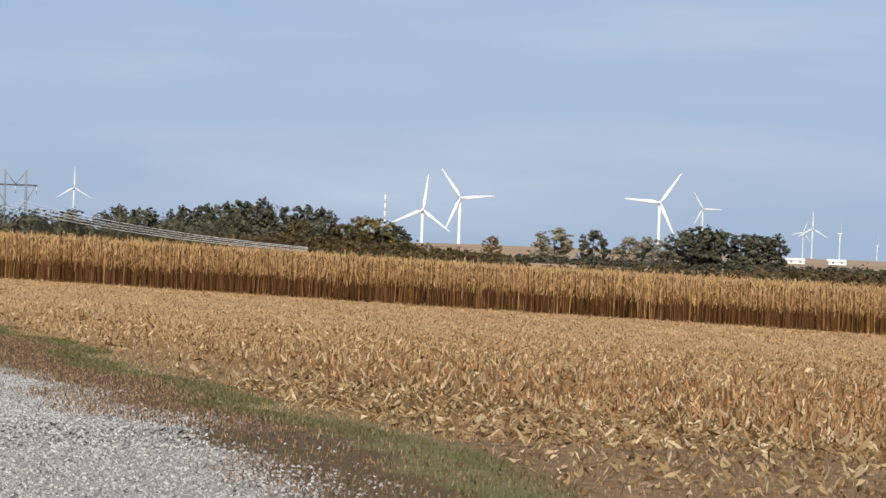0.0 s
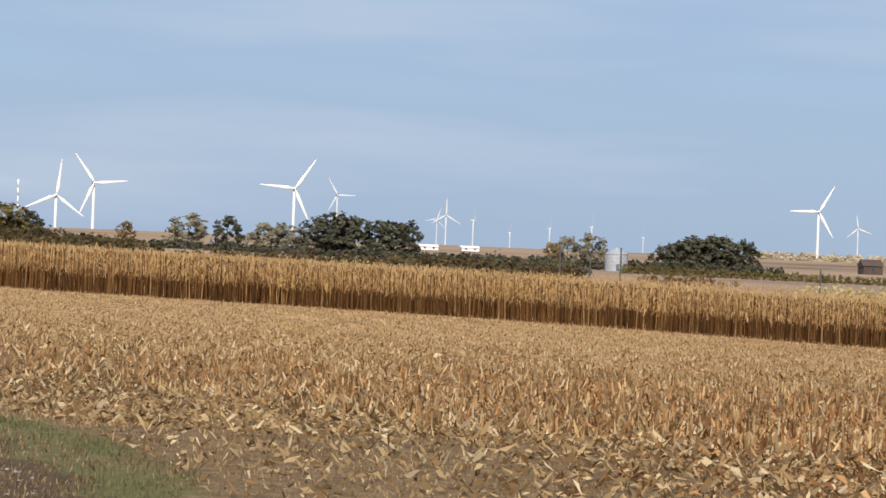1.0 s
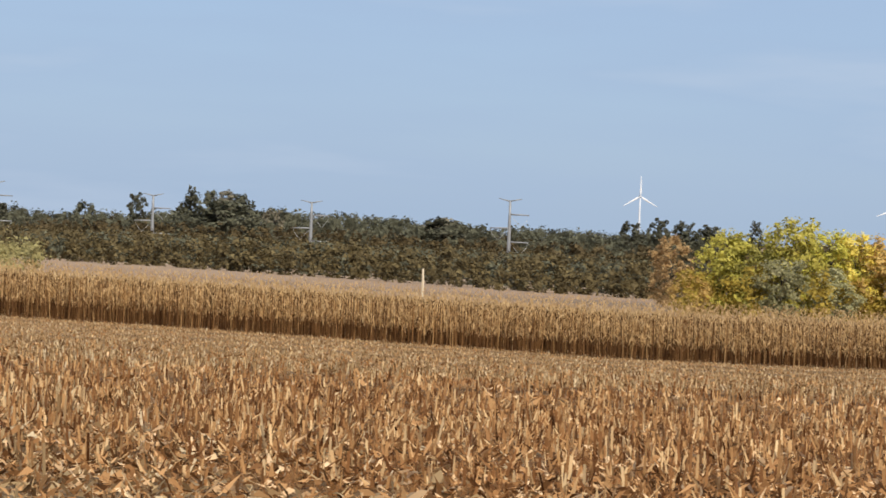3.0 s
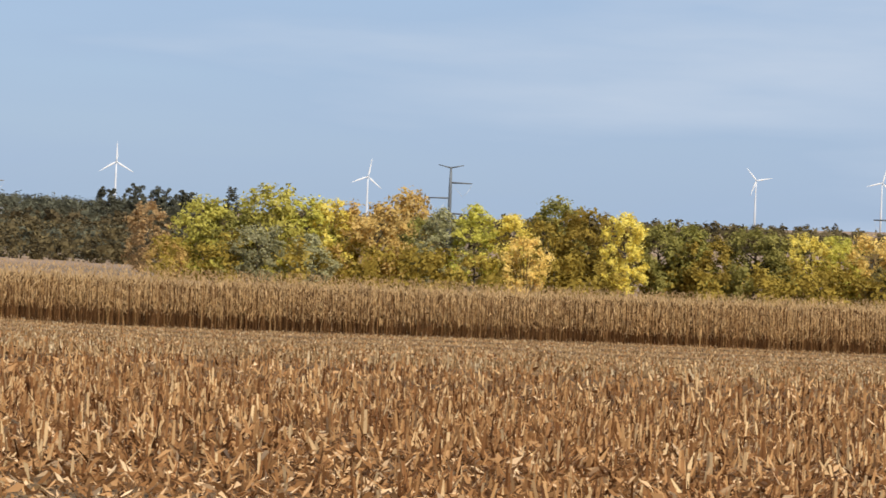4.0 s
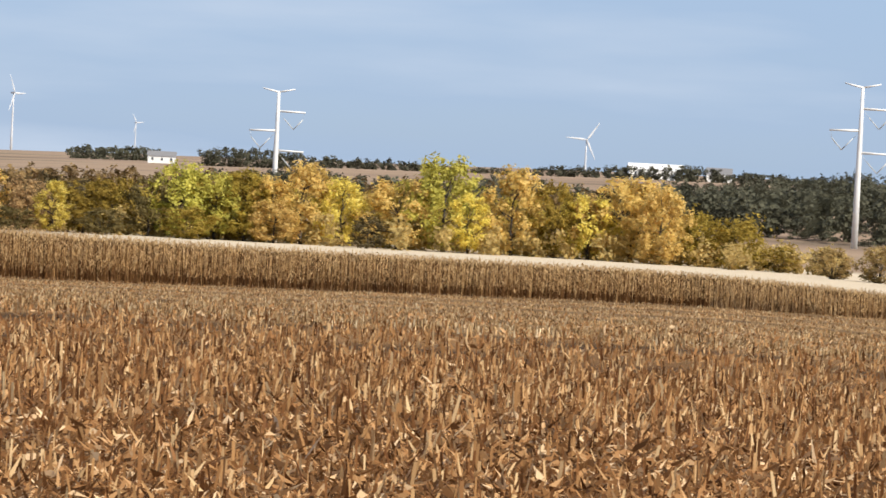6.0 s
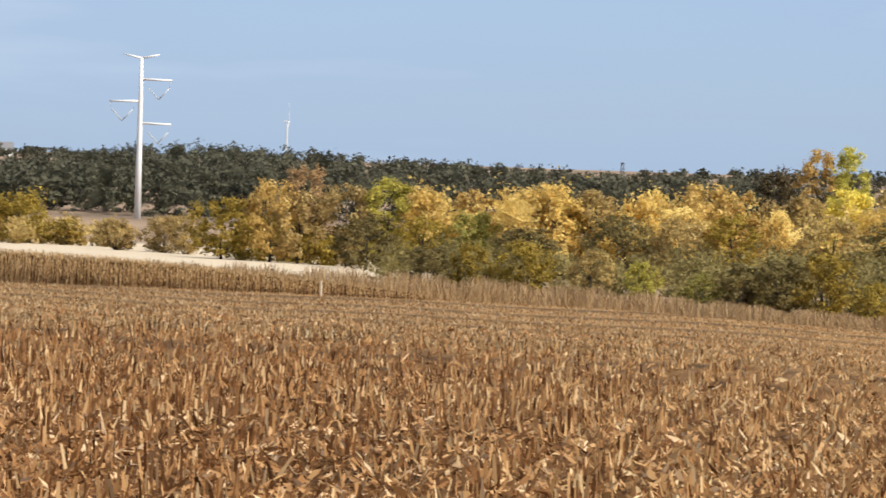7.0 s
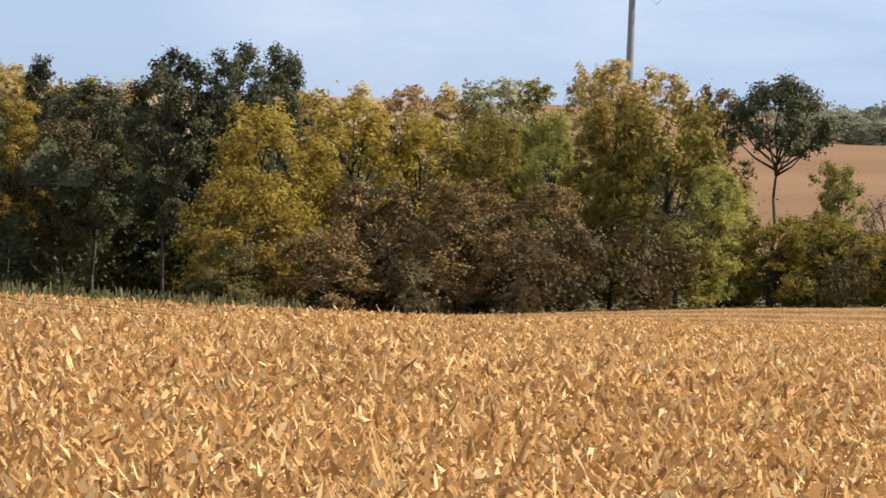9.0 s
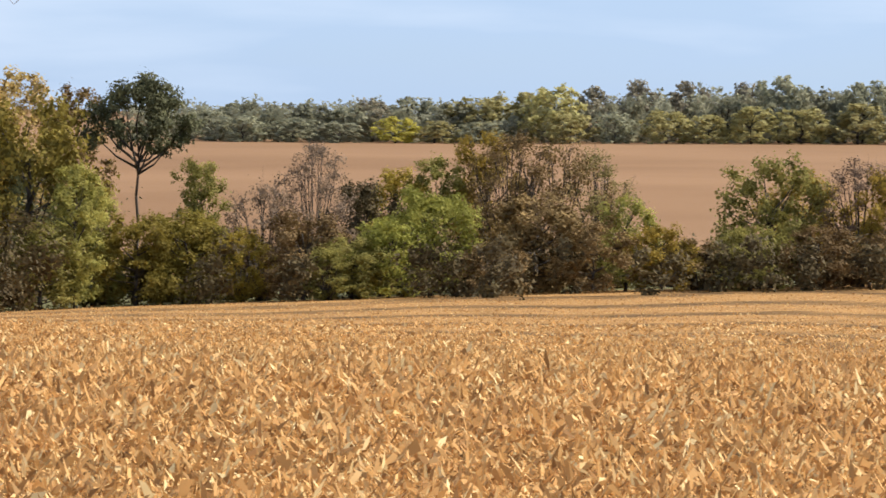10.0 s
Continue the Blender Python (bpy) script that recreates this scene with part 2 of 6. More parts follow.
LEAF_STOPS = {
    "yellow": ("yellow_leaves", [(0, (0.55, 0.45, 0.08)), (0.5, (0.84, 0.7, 0.15)), (1, (0.93, 0.84, 0.3))], 0.8),
    "gold": ("golden_leaves", [(0, (0.44, 0.31, 0.085)), (0.5, (0.7, 0.5, 0.16)), (1, (0.86, 0.67, 0.28))], 0.8),
    "yelgreen": ("yellow_green_leaves", [(0, (0.26, 0.25, 0.05)), (0.5, (0.52, 0.47, 0.1)), (1, (0.78, 0.68, 0.18))], 0.8),
    "leaf": ("turning_green_leaves", [(0, (0.135, 0.13, 0.038)), (0.5, (0.3, 0.275, 0.075)), (1, (0.52, 0.46, 0.14))], 0.8),
    "spring": ("fresh_green_leaves", [(0, (0.13, 0.132, 0.03)), (0.5, (0.285, 0.28, 0.06)), (1, (0.45, 0.425, 0.11))], 0.5),
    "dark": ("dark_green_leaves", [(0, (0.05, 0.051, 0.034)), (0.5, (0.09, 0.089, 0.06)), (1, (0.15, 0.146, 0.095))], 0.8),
    "olive": ("olive_leaves", [(0, (0.17, 0.12, 0.024)), (0.5, (0.345, 0.25, 0.048)), (1, (0.56, 0.42, 0.09))], 0.8),
    "brown": ("brown_leaves", [(0, (0.118, 0.079, 0.033)), (0.5, (0.225, 0.15, 0.062)), (1, (0.37, 0.25, 0.105))], 0.8),
    "russet": ("russet_leaves", [(0, (0.25, 0.155, 0.075)), (0.5, (0.44, 0.29, 0.14)), (1, (0.62, 0.44, 0.23))], 0.8),
    "mauve": ("mauve_brown_leaves", [(0.0, (0.12, 0.083, 0.060)), (0.5, (0.22, 0.155, 0.11)), (1.0, (0.34, 0.25, 0.17))], 0.6),
    # shade: dark olive, deepened so that foliage looks shadowed
    "shade": ("dark_olive_and_shade_leaves", [(0, (0.056, 0.043, 0.022)), (0.5, (0.106, 0.081, 0.038)), (1, (0.19, 0.147, 0.068))], 0.8),
    "dull": ("dull_khaki_leaves", [(0, (0.105, 0.083, 0.032)), (0.5, (0.205, 0.165, 0.064)), (1, (0.35, 0.28, 0.115))], 0.8),
    "pale": ("pale_tan_leaves", [(0.0, (0.26, 0.185, 0.075)), (0.5, (0.47, 0.345, 0.135)), (1.0, (0.66, 0.51, 0.23))], 0.8),
    "moss": ("moss_green_leaves", [(0, (0.118, 0.093, 0.02)), (0.5, (0.245, 0.195, 0.04)), (1, (0.4, 0.325, 0.08))], 0.7),
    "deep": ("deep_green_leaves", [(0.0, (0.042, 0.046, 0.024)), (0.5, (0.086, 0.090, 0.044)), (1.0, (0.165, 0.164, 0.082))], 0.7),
    # muted and haze: far leaf colours paled and greyed to imitate distance haze
    "muted": ("haze_paled_far_leaves", [(0, (0.19, 0.2, 0.145)), (0.5, (0.29, 0.29, 0.2)), (1, (0.42, 0.4, 0.27))], 0.8),
    "haze": ("haze_greyed_leaves", [(0, (0.2, 0.185, 0.14)), (0.5, (0.3, 0.27, 0.195)), (1, (0.42, 0.37, 0.26))], 0.6),
    "sage": ("sage_yellow_leaves", [(0, (0.29, 0.27, 0.12)), (0.5, (0.44, 0.4, 0.175)), (1, (0.58, 0.51, 0.24))], 0.8),
    "cream": ("pale_cream_scrub", [(0.0, (0.55, 0.47, 0.33)), (0.5, (0.70, 0.62, 0.46)), (1.0, (0.82, 0.75, 0.60))], 0.3),
    "lemon": ("pale_lemon_leaves", [(0.0, (0.42, 0.35, 0.155)), (0.5, (0.58, 0.49, 0.235)), (1.0, (0.72, 0.62, 0.34))], 0.5),
    "silver": ("silver_green_leaves", [(0.0, (0.190, 0.185, 0.095)), (0.5, (0.36, 0.345, 0.18)), (1.0, (0.58, 0.54, 0.32))], 0.6),
}
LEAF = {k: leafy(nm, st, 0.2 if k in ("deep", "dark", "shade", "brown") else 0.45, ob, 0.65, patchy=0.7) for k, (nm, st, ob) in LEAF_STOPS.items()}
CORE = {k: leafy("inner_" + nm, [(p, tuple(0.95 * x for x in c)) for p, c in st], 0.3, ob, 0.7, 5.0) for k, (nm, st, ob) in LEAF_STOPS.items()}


# ---- ground ----
BEAR = [-30, -8, 0, 8, 16, 24, 32, 40, 50, 60, 70, 80, 90, 97, 105, 112, 120, 140]
NEAR_STATIONS = [
    (60, [-1.8, -2.1, -2.3, -2.5, -2.65, -2.8, -2.85, -2.9, -2.85, -2.9, -3.2, -3.55, -3.6, -3.75, -3.9, -4.0, -4.0, -3.0]),
    (175, [-0.9, -1.08, -1.35, -1.58, -1.86, -2.1, -2.36, -2.33, -2.32, -2.2, -2.37, -2.85, -3.2, -4.1, -3.45, -3.05, -2.7, -2.0]),
    (300, [-0.7, -0.85, -1.05, -1.15, -1.35, -1.55, -1.75, -1.85, -1.82, -1.82, -2.2, -2.7, -3.1, -3.5, -3.2, -2.7, -2.2, -1.5]),
    (600, [-0.5, -0.58, -0.66, -0.8, -0.95, -1.1, -1.35, -1.42, -1.42, -1.45, -1.7, -1.9, -2.0, -2.0, -1.6, -1.35, -1.25, -1.0]),
]
FAR_STATIONS = [
    (1200, [-0.45, -0.5, -0.52, -0.62, -0.62, -0.85, -1.0, -0.9, -0.5, -0.36, -0.3, -0.5, -0.5, -0.6, -0.7, -0.62, -0.45, -0.5]),
    (2500, [-0.4, -0.4, -0.28, -0.36, -0.33, -0.4, -0.4, -0.4, -0.26, -0.1, -0.1, -0.15, -0.2, -0.2, -0.2, -0.2, -0.2, -0.4]),
    (4950, [-0.42, -0.42, -0.36, -0.4, -0.4, -0.4, -0.4, -0.4, -0.2, -0.05, -0.1, -0.36, -0.36, -0.36, -0.36, -0.36, -0.36, -0.42]),
]
STATIONS = NEAR_STATIONS + FAR_STATIONS
Z30 = [-0.1, -0.15, -0.2, -0.25, -0.35, -0.45, -0.5, -0.6, -0.65, -0.7, -0.75, -0.8, -0.8, -0.8, -0.8, -0.75, -0.7, -0.4]


def soft_interp(x, xs, ys):
    """Linear steps between nodes with eased joints."""
    x = np.asarray(x, float)
    return 0.25 * np.interp(x - 2.0, xs, ys) + 0.5 * np.interp(x, xs, ys) + 0.25 * np.interp(x + 2.0, xs, ys)


def ground_z(x, y):
    x, y = np.asarray(x, float), np.asarray(y, float)
    r = np.hypot(x, y)
    b = (np.degrees(np.arctan2(x, y)) + 125) % 360 - 125
    b = np.where(b > 140, 140 - (b - 140) * 170 / 95.0, b)
    lr = np.log(np.maximum(r, 1e-3))
    ls = [math.log(8.0), math.log(30.0)] + [math.log(s) for s, _ in STATIONS]
    zs = [np.zeros_like(r), soft_interp(b, BEAR, Z30)]
    zs += [EYE_H + s * np.tan(np.radians(soft_interp(b, BEAR, e))) for s, e in STATIONS]
    # drop below the eye over distance, eased between stations
    el = [(z - EYE_H) / math.exp(l) for z, l in zip(zs, ls)]
    out = np.where(lr <= ls[0], 0.0, zs[-1])
    for i in range(len(ls) - 1):
        k = np.clip((lr - ls[i]) / (ls[i + 1] - ls[i]), 0, 1)
        v = EYE_H + (el[i] * (1 - k) + el[i + 1] * k) * r
        out = np.where((lr > ls[i]) & (lr <= ls[i + 1]), v, out)
    return out


def gz(x, y):
    return float(ground_z(x, y))


def on_ground(b, r):
    x, y = r * math.sin(radians(b)), r * math.cos(radians(b))
    return Vector((x, y, gz(x, y)))


ROAD_N = (0.978, 0.208)


def road_u(x, y):
    return ROAD_N[0] * x + ROAD_N[1] * y


def field_edge(x, y):
    """Metres inside the corn field's edge (positive in the field)."""
    u, v = road_u(x, y), -ROAD_N[1] * x + ROAD_N[0] * y
    return u - np.interp(v, [-40, -10, 5, 10, 13, 17, 20, 24, 31, 61, 160], [7, 8.5, 14.5, 18.5, 19.5, 18.8, 17, 14, 10.2, 6.8, 6.2])


def meadow(x, y):
    """The grassy dip before the dark grove: 1 inside, 0 outside."""
    bb, r = np.degrees(np.arctan2(x, y)), np.hypot(x, y)
    return np.clip((bb - 91.0) / 1.5, 0, 1) * np.clip((99.5 - bb + np.clip(r - 150, 0, 20)) / 1.0, 0, 1) * np.clip((r - 62) / 6, 0, 1) * np.clip((330 - r) / 20, 0, 1)


def headland(r, b):
    u = 6.5 * np.log(np.maximum(r, 1) / 60) + 0.3 * np.sin(b * 0.31) + 0.16 * np.sin(b * 1.1 + 1.0)
    # broad swaths between narrow dark wheel lines, broken here and there
    line = np.sin(2 * np.pi * u) + 0.45 * np.sin(2 * np.pi * 1.9 * u + 0.25 * b)
    line = line * np.clip((b - 20) / 12, 0.0, 1)
    return np.clip(0.55 + 1.5 * line + 0.35 * np.sin(b * 4.1 + r * 0.21), -1, 1)


def mesh_from(name, verts, faces, mats, smooth=False):
    me = bpy.data.meshes.new(name)
    me.from_pydata(verts, [], faces)
    for m in mats if isinstance(mats, (list, tuple)) else [mats]:
        me.materials.append(m)
    if smooth:
        me.polygons.foreach_set("use_smooth", [True] * len(me.polygons))
    me.update()
    return me


def quads_mesh(name, q, mat):
    """q: (n, 4, 3) corners of loose quads."""
    q = np.ascontiguousarray(q, dtype=np.float32)
    n = len(q)
    me = bpy.data.meshes.new(name)
    me.vertices.add(4 * n)
    me.vertices.foreach_set("co", q.ravel())
    me.loops.add(4 * n)
    me.loops.foreach_set("vertex_index", np.arange(4 * n, dtype=np.int32))
    me.polygons.add(n)
    me.polygons.foreach_set("loop_start", np.arange(0, 4 * n, 4, dtype=np.int32))
    me.materials.append(mat)
    me.update(calc_edges=True)
    return me


def tris_mesh(name, q, mats, first=None):
    """q: (n, 3, 3) corners of loose triangles; those from the index first on take the second material."""
    q = np.ascontiguousarray(q, dtype=np.float32)
    n = len(q)
    me = bpy.data.meshes.new(name)
    me.vertices.add(3 * n)
    me.vertices.foreach_set("co", q.ravel())
    me.loops.add(3 * n)
    me.loops.foreach_set("vertex_index", np.arange(3 * n, dtype=np.int32))
    me.polygons.add(n)
    me.polygons.foreach_set("loop_start", np.arange(0, 3 * n, 3, dtype=np.int32))
    for m in mats:
        me.materials.append(m)
    if first is not None:
        me.polygons.foreach_set("material_index", (np.arange(n) >= first).astype(np.int32))
    me.update(calc_edges=True)
    return me


def build_ground():
    bs = np.concatenate([np.arange(-24, 126, 0.5), np.arange(126, 336, 5.0)])
    rs = np.concatenate([[0.0], np.geomspace(1.0, 50, 56), np.arange(51.2, 182, 1.3), np.geomspace(183.5, 4950, 110)])
    B, R = np.meshgrid(np.radians(bs), rs, indexing="ij")
    x, y = R * np.sin(B), R * np.cos(B)
    z = ground_z(x, y)
    nb, nr = B.shape
    verts = np.stack([x, y, z], -1).reshape(-1, 3)
    i, j = np.meshgrid(np.arange(nb), np.arange(nr - 1), indexing="ij")
    i2 = (i + 1) % nb
    faces = np.stack([i * nr + j, i * nr + j + 1, i2 * nr + j + 1, i2 * nr + j], -1).reshape(-1, 4)
    m, nt, bsdf = nodes_of("field_ground")
    me = mesh_from("ground", verts.tolist(), faces.tolist(), m, True)
    for nm, val in (("road_u", road_u(x, y)), ("edge", field_edge(x, y)), ("range", R), ("meadow", meadow(x, y)), ("mulch", np.clip((np.degrees(np.arctan2(x, y)) - 72) / 16, 0, 1)),
                    ("swath", (-x * math.cos(radians(75)) + y * math.sin(radians(75))) / 4.6), ("arc", headland(R, np.degrees(np.arctan2(x, y)))), ("headland", np.maximum(np.clip((77.4 - np.degrees(np.arctan2(x, y))) / 0.5, 0, 1), np.clip((np.degrees(np.arctan2(x, y)) - 97.8) / 0.5, 0, 1))), ("bleach", np.clip((24 - np.degrees(np.arctan2(x, y))) / 14, np.where(np.degrees(np.arctan2(x, y)) < 77, 0.5, 0), 1) * np.clip((R - 45) / 25, 0, 1) * (R < 300)), ("plough", np.clip((np.degrees(np.arctan2(x, y)) - 100) / 3, 0, 1)), ("cut", np.clip((68 - np.degrees(np.arctan2(x, y))) / 2, 0, 1) * np.clip((np.degrees(np.arctan2(x, y)) - 48) / 2, 0, 1))):
        a = me.attributes.new(nm, "FLOAT", "POINT")
        a.data.foreach_set("value", np.ascontiguousarray(val.ravel(), dtype=np.float32))

    def attr(nm):
        n = nt.nodes.new("ShaderNodeAttribute")
        n.attribute_name = nm
        return n.outputs["Fac"]

    def add(a, b):
        n = nt.nodes.new("ShaderNodeMath")
        nt.links.new(a, n.inputs[0])
        nt.links.new(b, n.inputs[1])
        return n.outputs[0]

    wob = ranged(nt, noisy(nt, 0.9), 0, 1, -0.8, 0.8)
    wob2 = ranged(nt, noisy(nt, 5.0), 0, 1, -0.35, 0.35)
    u = add(add(attr("road_u"), wob), wob2)
    ed = add(add(attr("edge"), wob), wob2)
    fine, mid = noisy(nt, 38.0, 6, 0.75), noisy(nt, 6.0, 6, 0.7)
    gravel = ramp(nt, fine, [(0.3, (0.10, 0.098, 0.095)), (0.5, (0.29, 0.286, 0.28)), (0.7, (0.55, 0.545, 0.53))])
    brown = ramp(nt, mid, [(0.3, (0.065, 0.047, 0.028)), (0.6, (0.13, 0.094, 0.055)), (0.8, (0.21, 0.155, 0.092))])
    green = ramp(nt, mid, [(0.3, (0.095, 0.095, 0.042)), (0.7, (0.19, 0.18, 0.08))])
    tan = ramp(nt, mid, [(0.3, (0.110, 0.071, 0.038)), (0.55, (0.215, 0.149, 0.084)), (0.8, (0.33, 0.247, 0.152))])
    soil = ramp(nt, fine, [(0.25, (0.050, 0.020, 0.006)), (0.5, (0.130, 0.060, 0.019)), (0.75, (0.25, 0.130, 0.046))])
    pale = ramp(nt, mid, [(0.3, (0.478, 0.386, 0.267)), (0.7, (0.681, 0.589, 0.451))])
    big = noisy(nt, 0.004, 4, 0.6)
    farc = ramp(nt, big, [(0.3, (0.14, 0.11, 0.075)), (0.42, (0.26, 0.185, 0.13)), (0.58, (0.33, 0.24, 0.165)), (0.7, (0.17, 0.135, 0.09))])
    c = mixed(nt, ranged(nt, u, 3.75, 4.15), gravel, brown)
    c = mixed(nt, ranged(nt, u, 5.15, 5.45), c, green)
    c = mixed(nt, ranged(nt, u, 5.9, 6.4), c, tan)
    mulch = ramp(nt, fine, [(0.25, (0.116, 0.053, 0.017)), (0.5, (0.295, 0.162, 0.058)), (0.75, (0.500, 0.315, 0.130))])
    soil = mixed(nt, attr("mulch"), soil, mulch)
    straw = ramp(nt, fine, [(0.25, (0.18, 0.107, 0.045)), (0.5, (0.36, 0.230, 0.108)), (0.75, (0.54, 0.38, 0.20))])
    soil = mixed(nt, attr("bleach"), soil, straw)
    # straw lies thicker in bands along the rows, or round the headland beside the corn
    worn = nt.nodes.new("ShaderNodeHueSaturation")

    def waves(v, times):
        turn, wave = nt.nodes.new("ShaderNodeMath"), nt.nodes.new("ShaderNodeMath")
        turn.operation, turn.inputs[1].default_value, wave.operation = "MULTIPLY", 2 * math.pi * times, "SINE"
        nt.links.new(v, turn.inputs[0])
        nt.links.new(turn.outputs[0], wave.inputs[0])
        return wave.outputs[0]

    band = waves(add(attr("swath"), ranged(nt, noisy(nt, 0.08), 0, 1, -0.35, 0.35)), 1.0)
    broken = nt.nodes.new("ShaderNodeMath")
    broken.operation = "MULTIPLY"
    nt.links.new(waves(attr("swath"), 4.6 / 0.76), broken.inputs[0])
    nt.links.new(ranged(nt, noisy(nt, 0.7, 3), 0.35, 0.6, 0.6, 2.4), broken.inputs[1])
    either = nt.nodes.new("ShaderNodeMix")
    nt.links.new(attr("headland"), either.inputs["Factor"])
    nt.links.new(ranged(nt, add(ranged(nt, band, -1, 1, -0.25, 0.25), broken.outputs[0]), -2.5, 2.5, 0.1, 1.9), either.inputs["A"])
    nt.links.new(ranged(nt, add(attr("arc"), ranged(nt, noisy(nt, 0.5, 3), 0.3, 0.7, -0.9, 0.9)), -1.5, 1.5, 0.36, 1.42), either.inputs["B"])
    nt.links.new(either.outputs["Result"], worn.inputs["Value"])
    nt.links.new(soil, worn.inputs["Color"])
    soil = worn.outputs[0]
    c = mixed(nt, ranged(nt, ed, -0.3, 1.0), c, soil)
    c = mixed(nt, attr("meadow"), c, green)
    rng_w = add(attr("range"), ranged(nt, noisy(nt, 0.05), 0, 1, -25, 25))
    ochre = ramp(nt, big, [(0.35, (0.205, 0.115, 0.058)), (0.65, (0.269, 0.158, 0.085))])
    farc = mixed(nt, attr("plough"), farc, ochre)
    pale = mixed(nt, attr("cut"), farc, pale)
    c = mixed(nt, ranged(nt, rng_w, 275, 290), c, pale)
    c = mixed(nt, ranged(nt, rng_w, 575, 600), c, farc)
    nt.links.new(c, bsdf.inputs["Base Color"])
    bsdf.inputs["Roughness"].default_value = 0.95
    bsdf.inputs["Specular IOR Level"].default_value = 0.15
    bumped(nt, bsdf, fine, 0.8, 0.03)
    ob = new("ground", me)
    tagged(ob, "rolling farmland of stubble soil, dry grass and gravel road", "ground", kind="structure")


build_ground()


# ---- helpers for things ----
def part(name, me, parent, label="", m=None):
    ob = new(name, me)
    ob.parent = parent
    if m is not None:
        ob.matrix_basis = m
    return tagged(ob, label) if label else ob


def base_at(name, m):
    ob = new(name)
    ob.empty_display_size = 0.3
    ob.matrix_basis = m
    return ob


def ring_tube(sections, n=10, caps=True):
    """Verts and faces of a tube through (centre, radius_x, radius_y) sections stacked along z."""
    vs, fs = [], []
    for (cx, cy, cz), rx, ry in sections:
        vs += [(cx + rx * math.cos(2 * math.pi * k / n), cy + ry * math.sin(2 * math.pi * k / n), cz) for k in range(n)]
    for s in range(len(sections) - 1):
        for k in range(n):
            k2 = (k + 1) % n
            fs.append((s * n + k, s * n + k2, (s + 1) * n + k2, (s + 1) * n + k))
    if caps:
        fs.append(tuple(range(n))[::-1])
        fs.append(tuple((len(sections) - 1) * n + k for k in range(n)))
    return vs, fs


def rod(vs, fs, a, b, ra, rb, n=6):
    """Adds a tapered rod from a to b to the lists."""
    a, b = Vector(a), Vector(b)
    d = (b - a).normalized()
    s = d.orthogonal().normalized()
    t = d.cross(s)
    o = len(vs)
    for p, r in ((a, ra), (b, rb)):
        vs += [tuple(p + r * (math.cos(2 * math.pi * k / n) * s + math.sin(2 * math.pi * k / n) * t)) for k in range(n)]
    for k in range(n):
        k2 = (k + 1) % n
        fs.append((o + k, o + k2, o + n + k2, o + n + k))
    fs.append(tuple(o + k for k in range(n))[::-1])
    fs.append(tuple(o + n + k for k in range(n)))


def rods_mesh(name, rods, mat, n=6, smooth=True):
    vs, fs = [], []
    for r in rods:
        rod(vs, fs, *r, n)
    return mesh_from(name, vs, fs, mat, smooth)


def box_mesh(name, lo, hi, mat, bevel=0.0):
    bm = bmesh.new()
    bmesh.ops.create_cube(bm, size=1.0)
    for v in bm.verts:
        v.co = Vector([lo[i] + (v.co[i] + 0.5) * (hi[i] - lo[i]) for i in range(3)])
    if bevel:
        bmesh.ops.bevel(bm, geom=bm.edges[:], offset=bevel, segments=2, affect="EDGES")
    me = bpy.data.meshes.new(name)
    bm.to_mesh(me)
    bm.free()
    me.materials.append(mat)
    return me




def blades(pos, height, width, lean, rng, turn=None, tip=0.8):
    """Loose standing quads at pos (n, 3)."""
    n = len(pos)
    a = rng.uniform(0, 2 * np.pi, n) if turn is None else turn
    side = np.stack([np.cos(a), np.sin(a), np.zeros(n)], -1) * (width / 2)[:, None]
    la = rng.uniform(0, 2 * np.pi, n)
    top = np.stack([np.cos(la) * lean, np.sin(la) * lean, np.ones(n)], -1)
    top *= (height / np.linalg.norm(top, axis=1))[:, None]
    return np.stack([pos - side, pos + side, pos + top + side * tip, pos + top - side * tip], 1)


# ---- corn stubble ----
ROW_B = 75.0


def stubble_points(r0, r1, step, b0=-10.5, b1=122.0, spacing=0.76, keep=1.0):
    """Plants in straight drilled rows, between two ranges from the eye."""
    rng = np.random.default_rng(int(r0) + 11)
    d = np.array([math.sin(radians(ROW_B)), math.cos(radians(ROW_B))])
    n = np.array([-d[1], d[0]])
    out = []
    for w in np.arange(-math.ceil(r1 / spacing), math.ceil(r1 / spacing)) * spacing:
        s = np.arange(-40, r1, step)
        s = s + rng.normal(0, 0.3 * step, len(s))
        ww = w + rng.normal(0, 0.04, len(s))
        out.append(s[:, None] * d + ww[:, None] * n)
    p = np.concatenate(out)
    if r0 >= 70:
        # headland: rows follow the corn's edge
        pb = np.degrees(np.arctan2(p[:, 0], p[:, 1]))
        p = p[(pb > 77.3) & (pb < 98)]
        arcs = []
        for rr in np.arange(math.ceil(r0 / spacing), r1 / spacing) * spacing:
            a = np.arange(b0, b1, np.degrees(step / rr))
            a = np.radians(a[(a < 77.3) | (a > 98)]) + rng.normal(0, 0.1 * step / rr, 1)
            q = rr + rng.normal(0, 0.05, len(a))
            arcs.append(np.column_stack([q * np.sin(a), q * np.cos(a)]))
        p = np.concatenate([p] + arcs)
    r, b = np.hypot(p[:, 0], p[:, 1]), np.degrees(np.arctan2(p[:, 0], p[:, 1]))
    ok = (r >= r0) & (r < r1) & (b > b0) & (b < b1) & (field_edge(p[:, 0], p[:, 1]) > rng.normal(0.3, 0.5, len(p)))
    ok &= rng.random(len(p)) < keep * (1 - meadow(p[:, 0], p[:, 1])) 
    p = p[ok]
    return np.column_stack([p, ground_z(p[:, 0], p[:, 1])]), rng


